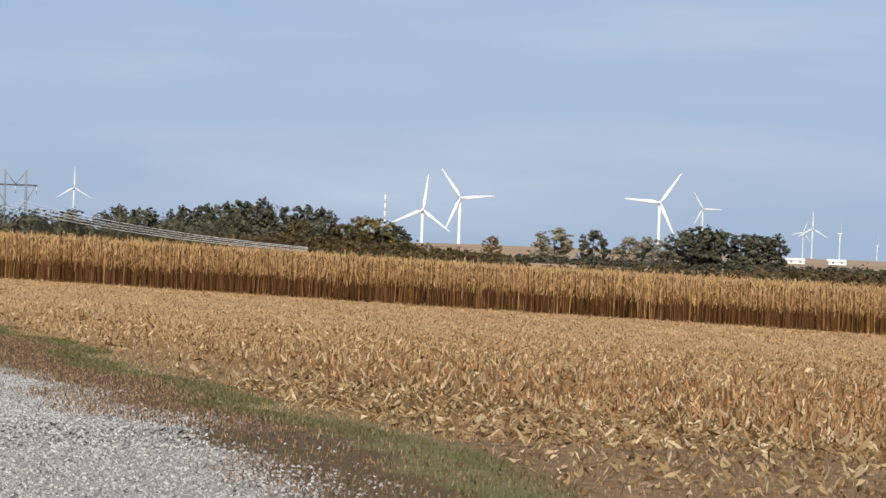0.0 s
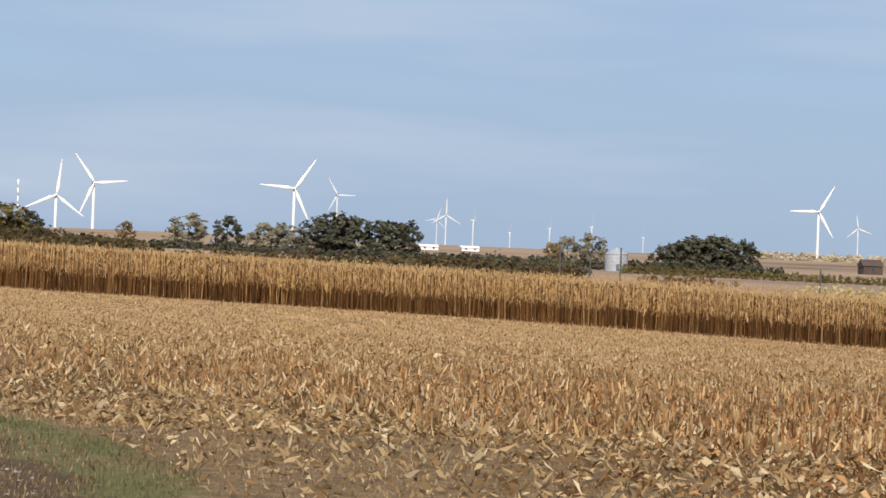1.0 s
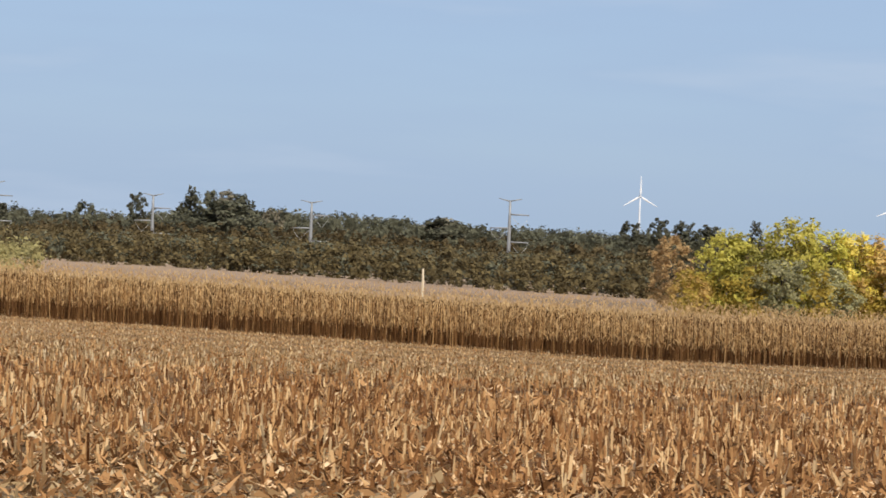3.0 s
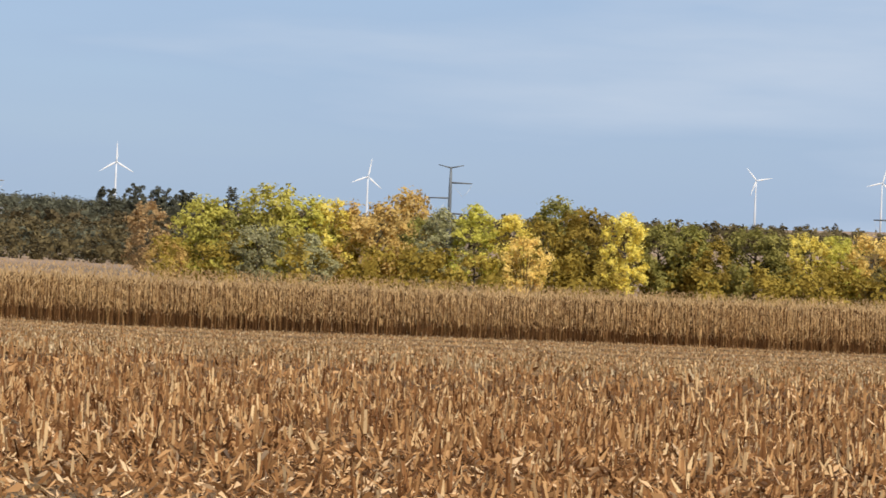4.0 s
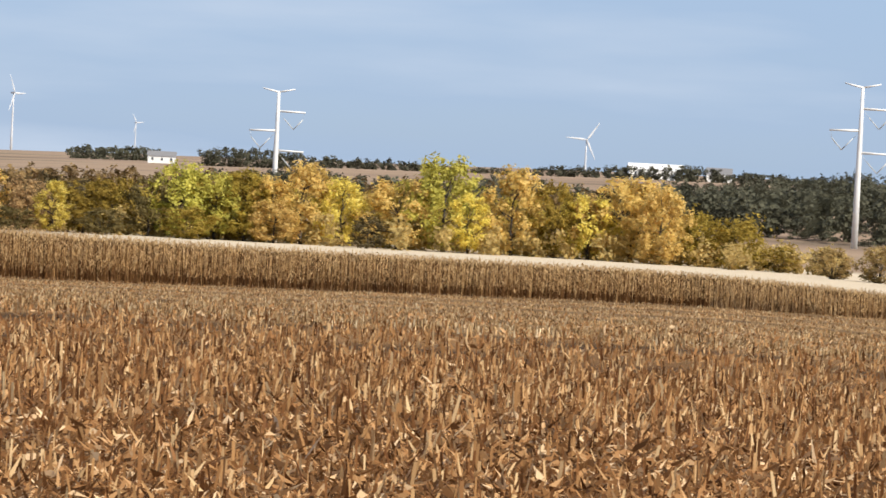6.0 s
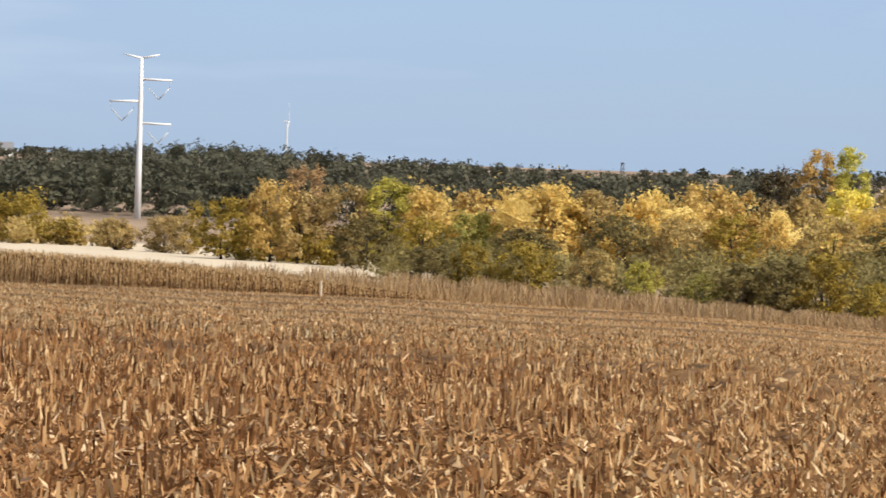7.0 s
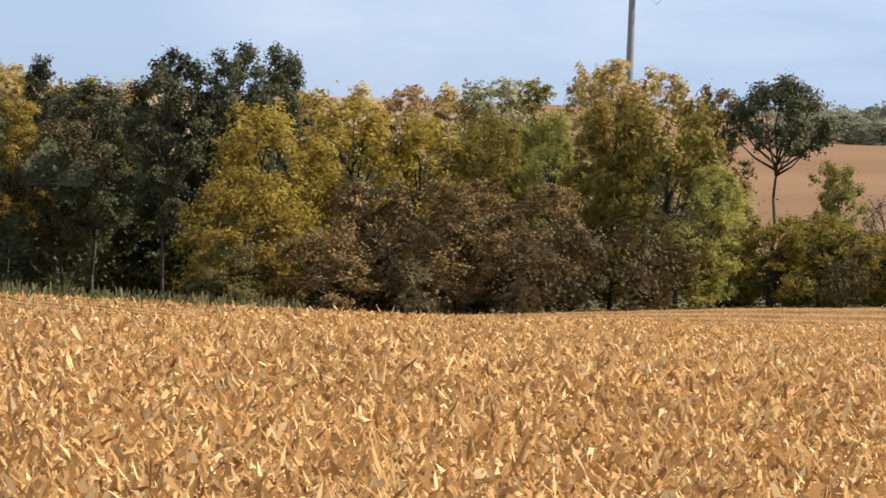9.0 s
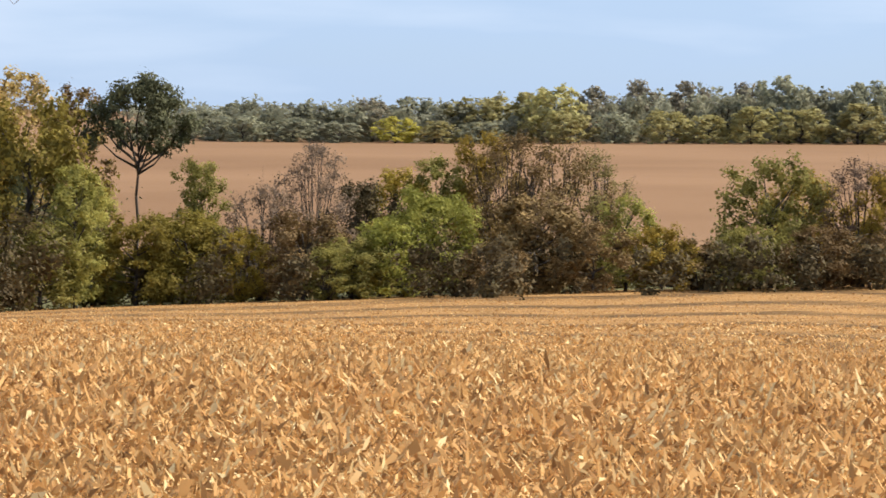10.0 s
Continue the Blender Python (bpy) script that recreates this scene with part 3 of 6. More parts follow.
def by_bearing(q, rng, a, z):
    """Splits loose quads in two kinds, the second taking over between bearings a and z."""
    c = q.mean(1)
    late = rng.random(len(q)) < np.clip((np.degrees(np.arctan2(c[:, 0], c[:, 1])) - a) / (z - a), 0, 1)
    return q[~late], q[late]


def swath(x, y):
    """Bands of thicker straw left by the harvester, along the rows or round the headlands: -1 to 1."""
    w = -x * math.cos(radians(ROW_B)) + y * math.sin(radians(ROW_B))
    r, b = np.hypot(x, y), np.degrees(np.arctan2(x, y))
    along = np.sin(2 * np.pi * w / 4.6 + 0.6 * np.sin(0.05 * x) + 0.5 * np.sin(0.41 * w))
    return np.where((b < 77.3) | (b > 98), headland(r, b), along)


def corn_stubble():
    parts = []
    for r0, r1, step, wide, leaves, high in ((14, 48, 0.15, 1.0, 5, 1.0), (48, 72, 0.18, 1.1, 3, 0.85), (72, 110, 0.26, 1.3, 2, 0.6), (110, 178, 0.36, 1.6, 2, 0.4)):
        p, rng = stubble_points(r0, r1, step)
        # thin and thick patches a metre or two across, and the swaths
        patch = np.sin(p[:, 0] * 2.1 + 1.7 * np.sin(p[:, 1] * 0.9)) + np.sin(p[:, 1] * 1.7 + 2.1 * np.sin(p[:, 0] * 0.7))
        keep = rng.random(len(p)) < (0.52 + 0.1 * patch + 0.48 * swath(p[:, 0], p[:, 1]) if r0 > 70 else 0.8 + 0.2 * patch + 0.2 * swath(p[:, 0], p[:, 1]))
        p, patch = p[keep], patch[keep]
        if r0 > 70:
            thin = (np.degrees(np.arctan2(p[:, 0], p[:, 1])) < 76.5) | (rng.random(len(p)) < np.interp(np.degrees(np.arctan2(p[:, 0], p[:, 1])), [88, 100], [0.5 if r0 < 100 else 0.15, 0.6]))
            p, patch = p[thin], patch[thin]
        n = len(p)
        bb = np.degrees(np.arctan2(p[:, 0], p[:, 1]))
        flat = np.clip((bb - 72) / 12, 0, 1) + 0.5 * np.clip((14 - bb) / 12, 0, 1)
        h = rng.uniform(0.10, 0.25, n) * (1 + 0.2 * patch) * (1 - 0.62 * flat) * high
        a = rng.uniform(0, np.pi, n)
        stem_w = rng.uniform(0.022, 0.036, n) * wide
        lean = np.abs(rng.normal(0, 0.22 + 0.6 * flat, n))
        parts.append(blades(p, h, stem_w, lean, rng, a))
        if r0 < 20:
            off = np.column_stack([rng.normal(0, 0.06, (n, 2)), np.zeros(n)])
            parts.append(blades(p + off, h * rng.uniform(0.6, 1.1, n), stem_w, lean, rng))
        for _ in range(leaves):
            q = p[rng.random(n) < 0.85]
            m = len(q)
            spread = 0.17 if r0 < 70 else 0.3
            base = q + np.column_stack([rng.normal(0, spread, m), rng.normal(0, spread, m), rng.uniform(0.0, 0.10 * high, m)])
            tramp = 1 - 0.4 * np.clip((np.degrees(np.arctan2(q[:, 0], q[:, 1])) - 74) / 8, 0, 1)
            parts.append(blades(base, rng.uniform(0.05, 0.18, m) * (0.4 + 0.6 * high) * tramp, rng.uniform(0.018, 0.048, m) * wide, np.abs(rng.normal(0.7, 0.8, m)), rng, None, 0.25))
    # brown to golden along the field: trampled straw, plus cloud shade and sun painted
    brown, golden = by_bearing(np.concatenate(parts), rng, 66, 80)
    brown, more = by_bearing(brown, rng, 26, -10)
    c = brown.mean(1)
    bleached = (np.hypot(c[:, 0], c[:, 1]) > 60) & (rng.random(len(c)) < np.interp(np.degrees(np.arctan2(c[:, 0], c[:, 1])), [8, 24], [0.92, 0.75]))
    brown, more = brown[~bleached], np.concatenate([more, brown[bleached]])
    tagged(new("corn_stubble", quads_mesh("corn_stubble", brown, M_STUB)), "cut brown corn stubble standing in rows on the field", "stubble", kind="stuff")
    tan, golden = by_bearing(golden, rng, 84, 97)
    tagged(new("corn_stubble", quads_mesh("corn_stubble", tan, M_STRAW_T)), "cut tan corn stubble, short and trampled, above the tall grass", "stubble", kind="stuff")
    tagged(new("corn_stubble", quads_mesh("corn_stubble", golden, M_STRAW)), "cut corn stubble, short and trampled, golden partly for sunlight, on the slope", "stubble", kind="stuff")
    tagged(new("corn_stubble", quads_mesh("corn_stubble", more, M_PALE)), "pale bleached corn stubble beside the verge and along the headland", "stubble", kind="stuff")


def corn_litter():
    parts, heap = [], []
    # near range, far range, count, breadth, bearings, how far past the field's edge, tilt
    for r0, r1, n, wide, b0, b1, out, tilt in ((13, 30, 80000, 0.82, 8, 80, 2.5, 0.4), (30, 48, 36000, 1.0, -10.5, 80, 2.2, 0.3), (13, 30, 108000, 0.9, 72, 122, 2.5, 0.6), (30, 50, 64000, 1.0, 74, 122, 2.2, 0.55), (46, 95, 26000, 1.5, -10.5, 80, 2.2, 0.35),
                                             (50, 95, 34000, 1.3, 76, 122, 2.2, 0.4), (16, 45, 46000, 0.6, -8.5, 24, 6.0, 0.45), (12, 22.5, 16000, 0.75, 20, 47, 3.0, 0.5)):
        rng = np.random.default_rng(int(r0 + r1 + b0 + 20))
        r = np.sqrt(rng.uniform(r0 ** 2, r1 ** 2, n))
        b = np.radians(rng.uniform(b0, b1, n))
        x, y = r * np.sin(b), r * np.cos(b)
        ok = (field_edge(x, y) > rng.normal(-out, 0.4 * out, n)) & (rng.random(n) > meadow(x, y)) & (road_u(x, y) > 6.2)
        if r0 > 40:
            ok &= rng.random(n) < 0.5 + 0.6 * swath(x, y)
        x, y = x[ok], y[ok]
        n = len(x)
        z = ground_z(x, y) + rng.uniform(0.005, 0.07 if b0 > 60 else 0.035, n)
        a = rng.uniform(0, 2 * np.pi, n)
        length, width = rng.uniform(0.04, 0.15 if b0 > 60 else 0.2, n) * wide ** 0.5, rng.uniform(0.013, 0.038, n) * wide
        d = np.stack([np.cos(a), np.sin(a), rng.normal(0.05, tilt, n)], -1) * length[:, None] / 2
        s = np.stack([-np.sin(a), np.cos(a), rng.normal(0, 0.35 + tilt * 0.6, n)], -1) * width[:, None] / 2
        c = np.stack([x, y, z + np.abs(d[:, 2]) + np.abs(s[:, 2])], -1)
        # each scrap curls: its two ends lie higher than its middle
        lift = np.zeros((n, 4, 3))
        lift[:, :, 2] = rng.normal(0, 0.02, (n, 4))
        k1, k2 = rng.uniform(-0.6, 0.6, (n, 1)), rng.uniform(-0.6, 0.6, (n, 1))
        q = np.stack([c - d, c + d * k1 - s, c + d, c + d * k2 + s], 1) + lift
        (heap if r1 < 25 else parts).append(q)
    # litter turns golden too, its brightness partly standing in for sun
    brown, golden = by_bearing(np.concatenate(parts), rng, 64, 80)
    dull, pale = by_bearing(brown, rng, 32, 6)
    mound = np.concatenate(heap)
    browned = rng.random(len(mound)) < 0.55
    dull, pale = np.concatenate([dull, mound[browned]]), np.concatenate([pale, mound[~browned]])
    tagged(new("corn_litter", quads_mesh("corn_litter", dull, M_HUSK)), "brown husks and broken leaves littering the ground", "crop litter", kind="stuff")
    tan, golden = by_bearing(golden, rng, 84, 97)
    tagged(new("corn_litter", quads_mesh("corn_litter", tan, M_TAN)), "tan chopped leaves and husks littering the slope", "crop litter", kind="stuff")
    tagged(new("corn_litter", quads_mesh("corn_litter", golden, M_LITTER)), "chopped straw and husks littering the slope, golden partly for sunlight", "crop litter", kind="stuff")
    tagged(new("corn_litter", quads_mesh("corn_litter", pale, M_PALE)), "pale straw and husks strewn at the field edge", "crop litter", kind="stuff")


def verge_grass():
    rng = np.random.default_rng(5)
    n = 520000
    r = np.sqrt(rng.uniform(14 ** 2, 80 ** 2, n))
    b = np.radians(rng.uniform(-10.5, 22, n))
    x, y = r * np.sin(b), r * np.cos(b)
    u = road_u(x, y) + 0.35 * np.sin(y * 0.4) + 0.2 * np.sin(y * 1.3 + x)
    z = ground_z(x, y)
    fe = field_edge(x, y)
    for nm, lo, hi, mat, h0, h1, label, dens in (
            ("brown_grass", 3.6, 5.35, M_GRASS_B, 0.015, 0.05, "brown withered grass along the gravel road", 1.0),
            ("green_grass", 5.2, 5.95, M_GRASS_G, 0.015, 0.055, "strip of short green grass beside the road", 1.0),
            ("dry_grass", 6.0, 40, M_GRASS_T, 0.01, 0.045, "short dry tan grass at the field edge", 0.5)):
        ok = (u + rng.normal(0, 0.15, n) > lo) & (u < hi) & (fe < 0.3) & (rng.random(n) < dens)
        p = np.column_stack([x[ok], y[ok], z[ok]])
        m = len(p)
        wide = 0.004 + 0.0002 * np.hypot(p[:, 0], p[:, 1])
        ob = new(nm, quads_mesh(nm, blades(p, rng.uniform(h0, h1, m), rng.uniform(0.6, 1.2, m) * wide, rng.normal(0, 0.5, m), rng), mat))
        tagged(ob, label, "grass", kind="stuff")


def corn_height(b):
    return np.interp(b, [-20, 48, 53, 60, 62, 64.5, 67], [2.3, 2.3, 1.9, 1.55, 1.3, 0.9, 0.3])


def standing_corn():
    rng = np.random.default_rng(21)
    parts, stalks = [], []
    for d0, d1, spacing, step, detail in ((0, 6, 0.76, 0.20, 2), (6, 30, 1.0, 0.30, 1), (30, 115, 2.4, 0.55, 0)):
        for d in np.arange(d0, d1, spacing):
            rr = 175 + d
            b = np.arange(-16, 67, np.degrees(step / rr))
            b = b + rng.normal(0, 0.02, len(b))
            b = b[d < np.interp(b, [0, 46, 51, 67], [120, 120, 42, 30])]
            r = rr + rng.normal(0, 0.12, len(b)) + 1.2 * np.sin(b * 0.35)
            x, y = r * np.sin(np.radians(b)), r * np.cos(np.radians(b))
            n = len(x)
            p = np.column_stack([x, y, ground_z(x, y)])
            h = corn_height(b) * rng.normal(0.95, 0.04, n)
            face = np.radians(90 - b) - np.pi / 2 + rng.normal(0, 0.5, n)
            if detail:
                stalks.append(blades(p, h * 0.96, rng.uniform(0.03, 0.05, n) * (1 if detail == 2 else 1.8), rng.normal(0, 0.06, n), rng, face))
            for lv in range((3, 5, 13)[detail]):
                q = p.copy()
                low = np.interp(b, [15, 42], [0.5, 0.3]) if detail == 2 else np.full(n, 0.6)
                q[:, 2] += h * (low + (0.97 - low) * rng.random(n))
                q[:, :2] += rng.normal(0, 0.12, (n, 2))
                w = rng.uniform(0.022, 0.05, n) * (1.0, 1.4, 2.0)[2 - detail]
                up = np.where(rng.random(n) < 0.55, -1, 1)
                bl = blades(np.zeros_like(q), rng.uniform(0.09, 0.2, n) * (1.0 if detail == 2 else 0.6) * corn_height(b), w, np.abs(rng.normal(0.9, 0.7, n)), rng)
                bl[:, :, 2] *= up[:, None]
                if lv == 0:
                    bl = blades(np.zeros_like(q), rng.uniform(0.06, 0.2, n), w * 0.6, np.abs(rng.normal(0.2, 0.2, n)), rng)
                    q[:, 2] = p[:, 2] + h
                parts.append(bl + q[:, None, :])
    ob = new("standing_corn", quads_mesh("standing_corn", np.concatenate(parts), M_CORN))
    tagged(ob, "tan leaves and tassels of tall dry standing corn", "corn", kind="stuff")
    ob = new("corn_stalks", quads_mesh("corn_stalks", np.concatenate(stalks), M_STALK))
    tagged(ob, "brown stalks of tall dry standing corn, darkened for shade", "corn", kind="stuff")


def grass_strip():
    """Tall tan grass where the uncut strip runs on down the slope."""
    rng = np.random.default_rng(31)
    parts = []
    for d in np.arange(0, 16, 0.3):
        rr = 176 + d
        b = np.arange(60, 84.3, np.degrees(0.12 / rr)) + rng.normal(0, 0.01, 1)
        r = rr + rng.normal(0, 0.2, len(b))
        x, y = r * np.sin(np.radians(b)), r * np.cos(np.radians(b))
        n = len(x)
        h = np.interp(b, [60, 66, 70, 73, 77, 80, 84.3], [1.2, 1.3, 1.0, 0.7, 0.8, 1.15, 1.0]) * rng.uniform(0.35, 1.1, n) * (1 + 0.2 * np.sin(b * 7) * np.sin(b * 2.3))
        parts.append(blades(np.column_stack([x, y, ground_z(x, y)]), h, rng.uniform(0.015, 0.04, n), np.abs(rng.normal(0, 0.5, n)), rng))
    ob = new("tall_grass", quads_mesh("tall_grass", np.concatenate(parts), M_GRASS_S))
    tagged(ob, "tall dry tan grass strip below the field", "grass", kind="stuff")


corn_stubble()
corn_litter()
verge_grass()


def meadow_grass():
    rng = np.random.default_rng(77)
    n = 22000
    r, b = np.sqrt(rng.uniform(62 ** 2, 180 ** 2, n)), np.radians(rng.uniform(89.5, 100, n))
    x, y = r * np.sin(b), r * np.cos(b)
    ok = rng.random(n) < meadow(x, y)
    p = np.column_stack([x[ok], y[ok], ground_z(x[ok], y[ok])])
    m = len(p)
    ob = new("meadow_grass", quads_mesh("meadow_grass", blades(p, rng.uniform(0.12, 0.42, m), rng.uniform(0.03, 0.07, m), rng.normal(0, 0.6, m), rng), M_GRASS_G))
    tagged(ob, "rough dull green grass before the dark grove", "grass", kind="stuff")


def road_gravel():
    """Loose stones on the gravel road."""
    rng = np.random.default_rng(91)
    n = 90000
    r, b = np.sqrt(rng.uniform(15 ** 2, 46 ** 2, n)), np.radians(rng.uniform(-8.3, 0.5, n))
    x, y = r * np.sin(b), r * np.cos(b)
    u = road_u(x, y) + 0.3 * np.sin(y * 0.9) + rng.normal(0, 0.15, n)
    ok = (u > -4) & (u < 3.95 + rng.exponential(0.2, n))
    c = np.column_stack([x[ok], y[ok], ground_z(x[ok], y[ok])])
    m = len(c)
    a = rng.uniform(0, 2 * np.pi, m)
    s = rng.uniform(0.007, 0.018, m)[:, None] * rng.uniform(0.8, 1.4, m)[:, None]
    ex, ey = np.column_stack([np.cos(a), np.sin(a), rng.normal(0, 0.3, m)]) * s, np.column_stack([-np.sin(a), np.cos(a), rng.normal(0, 0.3, m)]) * s
    ez = np.column_stack([rng.normal(0, 0.3, m), rng.normal(0, 0.3, m), np.full(m, 1.0)]) * s * 0.8
    rim = [c - ex - ey - 0.4 * ez, c + ex - ey - 0.4 * ez, c + ex + ey - 0.4 * ez, c - ex + ey - 0.4 * ez]
    peak = c + 1.2 * ez
    tris = np.concatenate([np.stack([rim[i], rim[(i + 1) % 4], peak], 1) for i in range(4)])
    ob = new("gravel", tris_mesh("gravel", tris, (M_STONE,)))
    tagged(ob, "loose pale grey gravel stones on the road", "gravel", kind="stuff")


standing_corn()
road_gravel()
grass_strip()
meadow_grass()


# ---- trees ----
# foot of the crown and its radius at even steps from foot to tip
PROFILE = {
    "oval": (0.05, (0.62, 0.90, 1.0, 1.0, 0.95, 0.82, 0.52), 40), "round": (0.24, (0.55, 0.90, 1.0, 1.0, 0.94, 0.80, 0.50), 34), "dome": (0.0, (0.85, 0.98, 1.0, 0.98, 0.92, 0.78, 0.50), 40),
    "column": (0.05, (0.60, 0.92, 1.0, 0.98, 0.88, 0.64, 0.30), 34), "shrub": (0.0, (0.55, 0.76, 0.92, 1.0, 0.92, 0.72, 0.42), 38), "airy": (0.06, (0.42, 0.60, 0.82, 1.0, 0.95, 0.72, 0.40), 34),
    "open": (0.66, (0.75, 1.0, 1.0, 0.95, 0.85, 0.66, 0.42), 24), "lofty": (0.34, (0.55, 0.88, 1.0, 1.0, 0.95, 0.82, 0.55), 34), "fan": (0.0, (0.62, 0.86, 0.98, 1.0, 0.90, 0.66, 0.36), 44)}


def tree_lobes(rng, shape, slim):
    """Lobes (x, y, z, rx, rz) of a crown one metre high and one metre across, its foot at z 0; slim: how many times higher than wide it will stand."""
    z0, rim, n = PROFILE[shape]
    n = int(n * slim ** 0.6)
    out = []
    for i in range(n):
        k = (i + rng.uniform(0, 1)) / n
        env = 0.5 * np.interp(k, np.linspace(0, 1, len(rim)), rim)
        lr = rng.uniform(0.085, 0.15) * (0.8 if shape in ("airy", "open", "fan") else 1.0)
        q = max(env - lr * 0.8, 0.02) * math.sqrt(rng.uniform(0.12, 1.15))
        a = i * 2.4 + rng.normal(0, 0.5)
        out.append((q * math.cos(a), q * math.sin(a), z0 + lr * 0.5 / slim + (1 - z0 - lr / slim) * k, lr, lr * rng.uniform(0.7, 1.0) / slim))
    half = np.quantile([math.hypot(o[0], o[1]) + o[3] for o in out], 0.85)
    top = max(o[2] + o[4] for o in out)
    f = 0.5 / half
    return [(x * f, y * f, z / top, lr * f, lz / top) for x, y, z, lr, lz in out]


def crown_tris(rng, lobes, count, size, clumps=9, loose=0.24, slim=1.0):
    """Leaves in clumps on the upper and outer skins of the lobes, turned to the light: (count, 3, 3) corners."""
    L = np.array(lobes)
    w = L[:, 3] ** 2
    mid = L[:, :3].mean(0)
    tip = rng.normal(0, 1, (len(L), clumps, 3)) + np.array([0, 0, 0.35])
    out = (L[:, :3] - mid) * np.array([1, 1, 0.3])
    tip += 0.7 * (out / (np.linalg.norm(out, axis=1)[:, None] + 1e-6))[:, None, :]
    tip /= np.linalg.norm(tip, axis=2)[:, :, None]
    far = rng.uniform(0.7, 1.08, (len(L), clumps))
    which, cl = rng.choice(len(L), count, p=w / w.sum()), rng.integers(0, clumps, count)
    d = tip[which, cl]
    radii = L[which][:, [3, 3, 4]]
    c = L[which, :3] + (d * far[which, cl][:, None] + rng.normal(0, loose, (count, 3))) * radii
    nrm = d * 1.1 + np.array([0, 0, 0.3]) + rng.normal(0, 0.55, (count, 3))
    nrm /= np.linalg.norm(nrm, axis=1)[:, None]
    s = np.cross(nrm, rng.normal(0, 1, (count, 3)))
    s /= np.linalg.norm(s, axis=1)[:, None]
    t = np.cross(nrm, s)
    sz = size * rng.uniform(0.6, 1.35, count)
    s, t = s * sz[:, None], t * (sz * rng.uniform(0.7, 1.1, count))[:, None]
    s[:, 2] /= slim
    t[:, 2] /= slim
    return np.stack([c - s - t * 0.6, c + s - t * 0.5, c + t * 1.1], 1)


def core_tris(rng, lobes, per=4, k=0.6):
    """Dense inner foliage: a few crossing sheets in each lobe."""
    L = np.repeat(np.array(lobes), per, 0)
    n = len(L)
    nrm = rng.normal(0, 1, (n, 3))
    nrm /= np.linalg.norm(nrm, axis=1)[:, None]
    s = np.cross(nrm, rng.normal(0, 1, (n, 3)))
    s /= np.linalg.norm(s, axis=1)[:, None]
    u = np.cross(nrm, s)
    size = L[:, [3, 3, 4]] * k
    c = L[:, :3]
    s, u = s * size, u * size
    return np.concatenate([np.stack([c - s - u * 0.5, c + s * 0.5 - u, c + s + u * 0.5], 1), np.stack([c - s - u * 0.5, c + s + u * 0.5, c - s * 0.5 + u], 1)])


def crown_mesh(name, leaves, core, color):
    return tris_mesh(name, np.concatenate([leaves, core]), (LEAF[color], CORE[color]), len(leaves))


# leaves, their size, and sheets inside each lobe, for trees close by, behind the corn and far off
GRADES = {"close": (6200, 0.0145, 4), "belt": (2400, 0.0225, 4), "far": (1500, 0.034, 4)}


def make_tree(shape, color, seed, grade, slim):
    rng = np.random.default_rng(seed)
    lobes = tree_lobes(rng, shape, slim)
    name = "shrub" if shape in ("shrub", "airy", "fan") else "tree"
    root = base_at(name, pose(0, 0, -900))
    thick = {"shrub": 0.010, "airy": 0.010, "fan": 0.010, "open": 0.020, "column": 0.018, "lofty": 0.020}.get(shape, 0.022)
    rods = []
    if shape in ("shrub", "airy", "fan"):
        # many stems from one foot
        for lb in lobes[:: 1 if grade == "close" else 2]:
            a = Vector((lb[0] * 0.12, lb[1] * 0.12, -0.02))
            mid = Vector((lb[0] * 0.55, lb[1] * 0.55, lb[2] * 0.6))
            rods.append((a, mid, thick, thick * 0.6))
            rods.append((mid, Vector(lb[:3]) + Vector((0, 0, lb[4] * 0.5)), thick * 0.6, thick * 0.15))
            if shape == "airy":
                for _ in range(4):
                    tip = Vector(lb[:3]) + Vector(rng.normal(0, 0.6, 3)) * lb[3] + Vector((0, 0, lb[4]))
                    rods.append((mid.lerp(Vector(lb[:3]), rng.uniform(0.2, 0.9)), tip, thick * 0.3, thick * 0.08))
    else:
        top = {"open": 0.78, "lofty": 0.75}.get(shape, 0.72)
        prev, pr = Vector((0, 0, -0.02)), thick * 1.4
        spine = [prev]
        for k in range(1, 6):
            nxt = Vector((rng.normal(0, 0.014), rng.normal(0, 0.014), top * k / 5))
            rods.append((prev, nxt, pr, thick * (1.1 - 0.16 * k)))
            prev, pr = nxt, thick * (1.1 - 0.16 * k)
            spine.append(nxt)
        for lb in lobes[:: 2 if grade == "close" else 3]:
            z = max(lb[2] * rng.uniform(0.45, 0.85), {"open": 0.56, "lofty": 0.3}.get(shape, 0.0) + rng.uniform(0, 0.08))
            k = min(max(z / top, 0.05), 0.99) * 5
            a = spine[int(k)].lerp(spine[int(k) + 1], k - int(k))
            mid = a.lerp(Vector(lb[:3]), 0.5) + Vector((0, 0, -0.02))
            rods.append((a, mid, thick * 0.45, thick * 0.28))
            rods.append((mid, Vector(lb[:3]), thick * 0.28, thick * 0.08))
    part("trunk", rods_mesh("trunk", rods, M_BARK, 4 if grade == "close" else 3), root)
    count, size, sheets = GRADES[grade]
    count = int(count * slim)
    if shape == "airy":
        count, size, sheets = int(count * 0.62), size * 0.85, 1
    elif shape == "fan":
        count = int(count * 1.3)
    elif shape == "open":
        count, size = int(count * 0.8), size * 0.85
    part("crown", crown_mesh("crown", crown_tris(rng, lobes, count, size, 9, 0.34 if shape == "airy" else 0.3 if shape == "fan" else 0.14 if grade == "far" else 0.24, slim), core_tris(rng, lobes, sheets, 0.62), color), root)
    return tagged(root, SHAPES[shape] + WORDS[color], name)


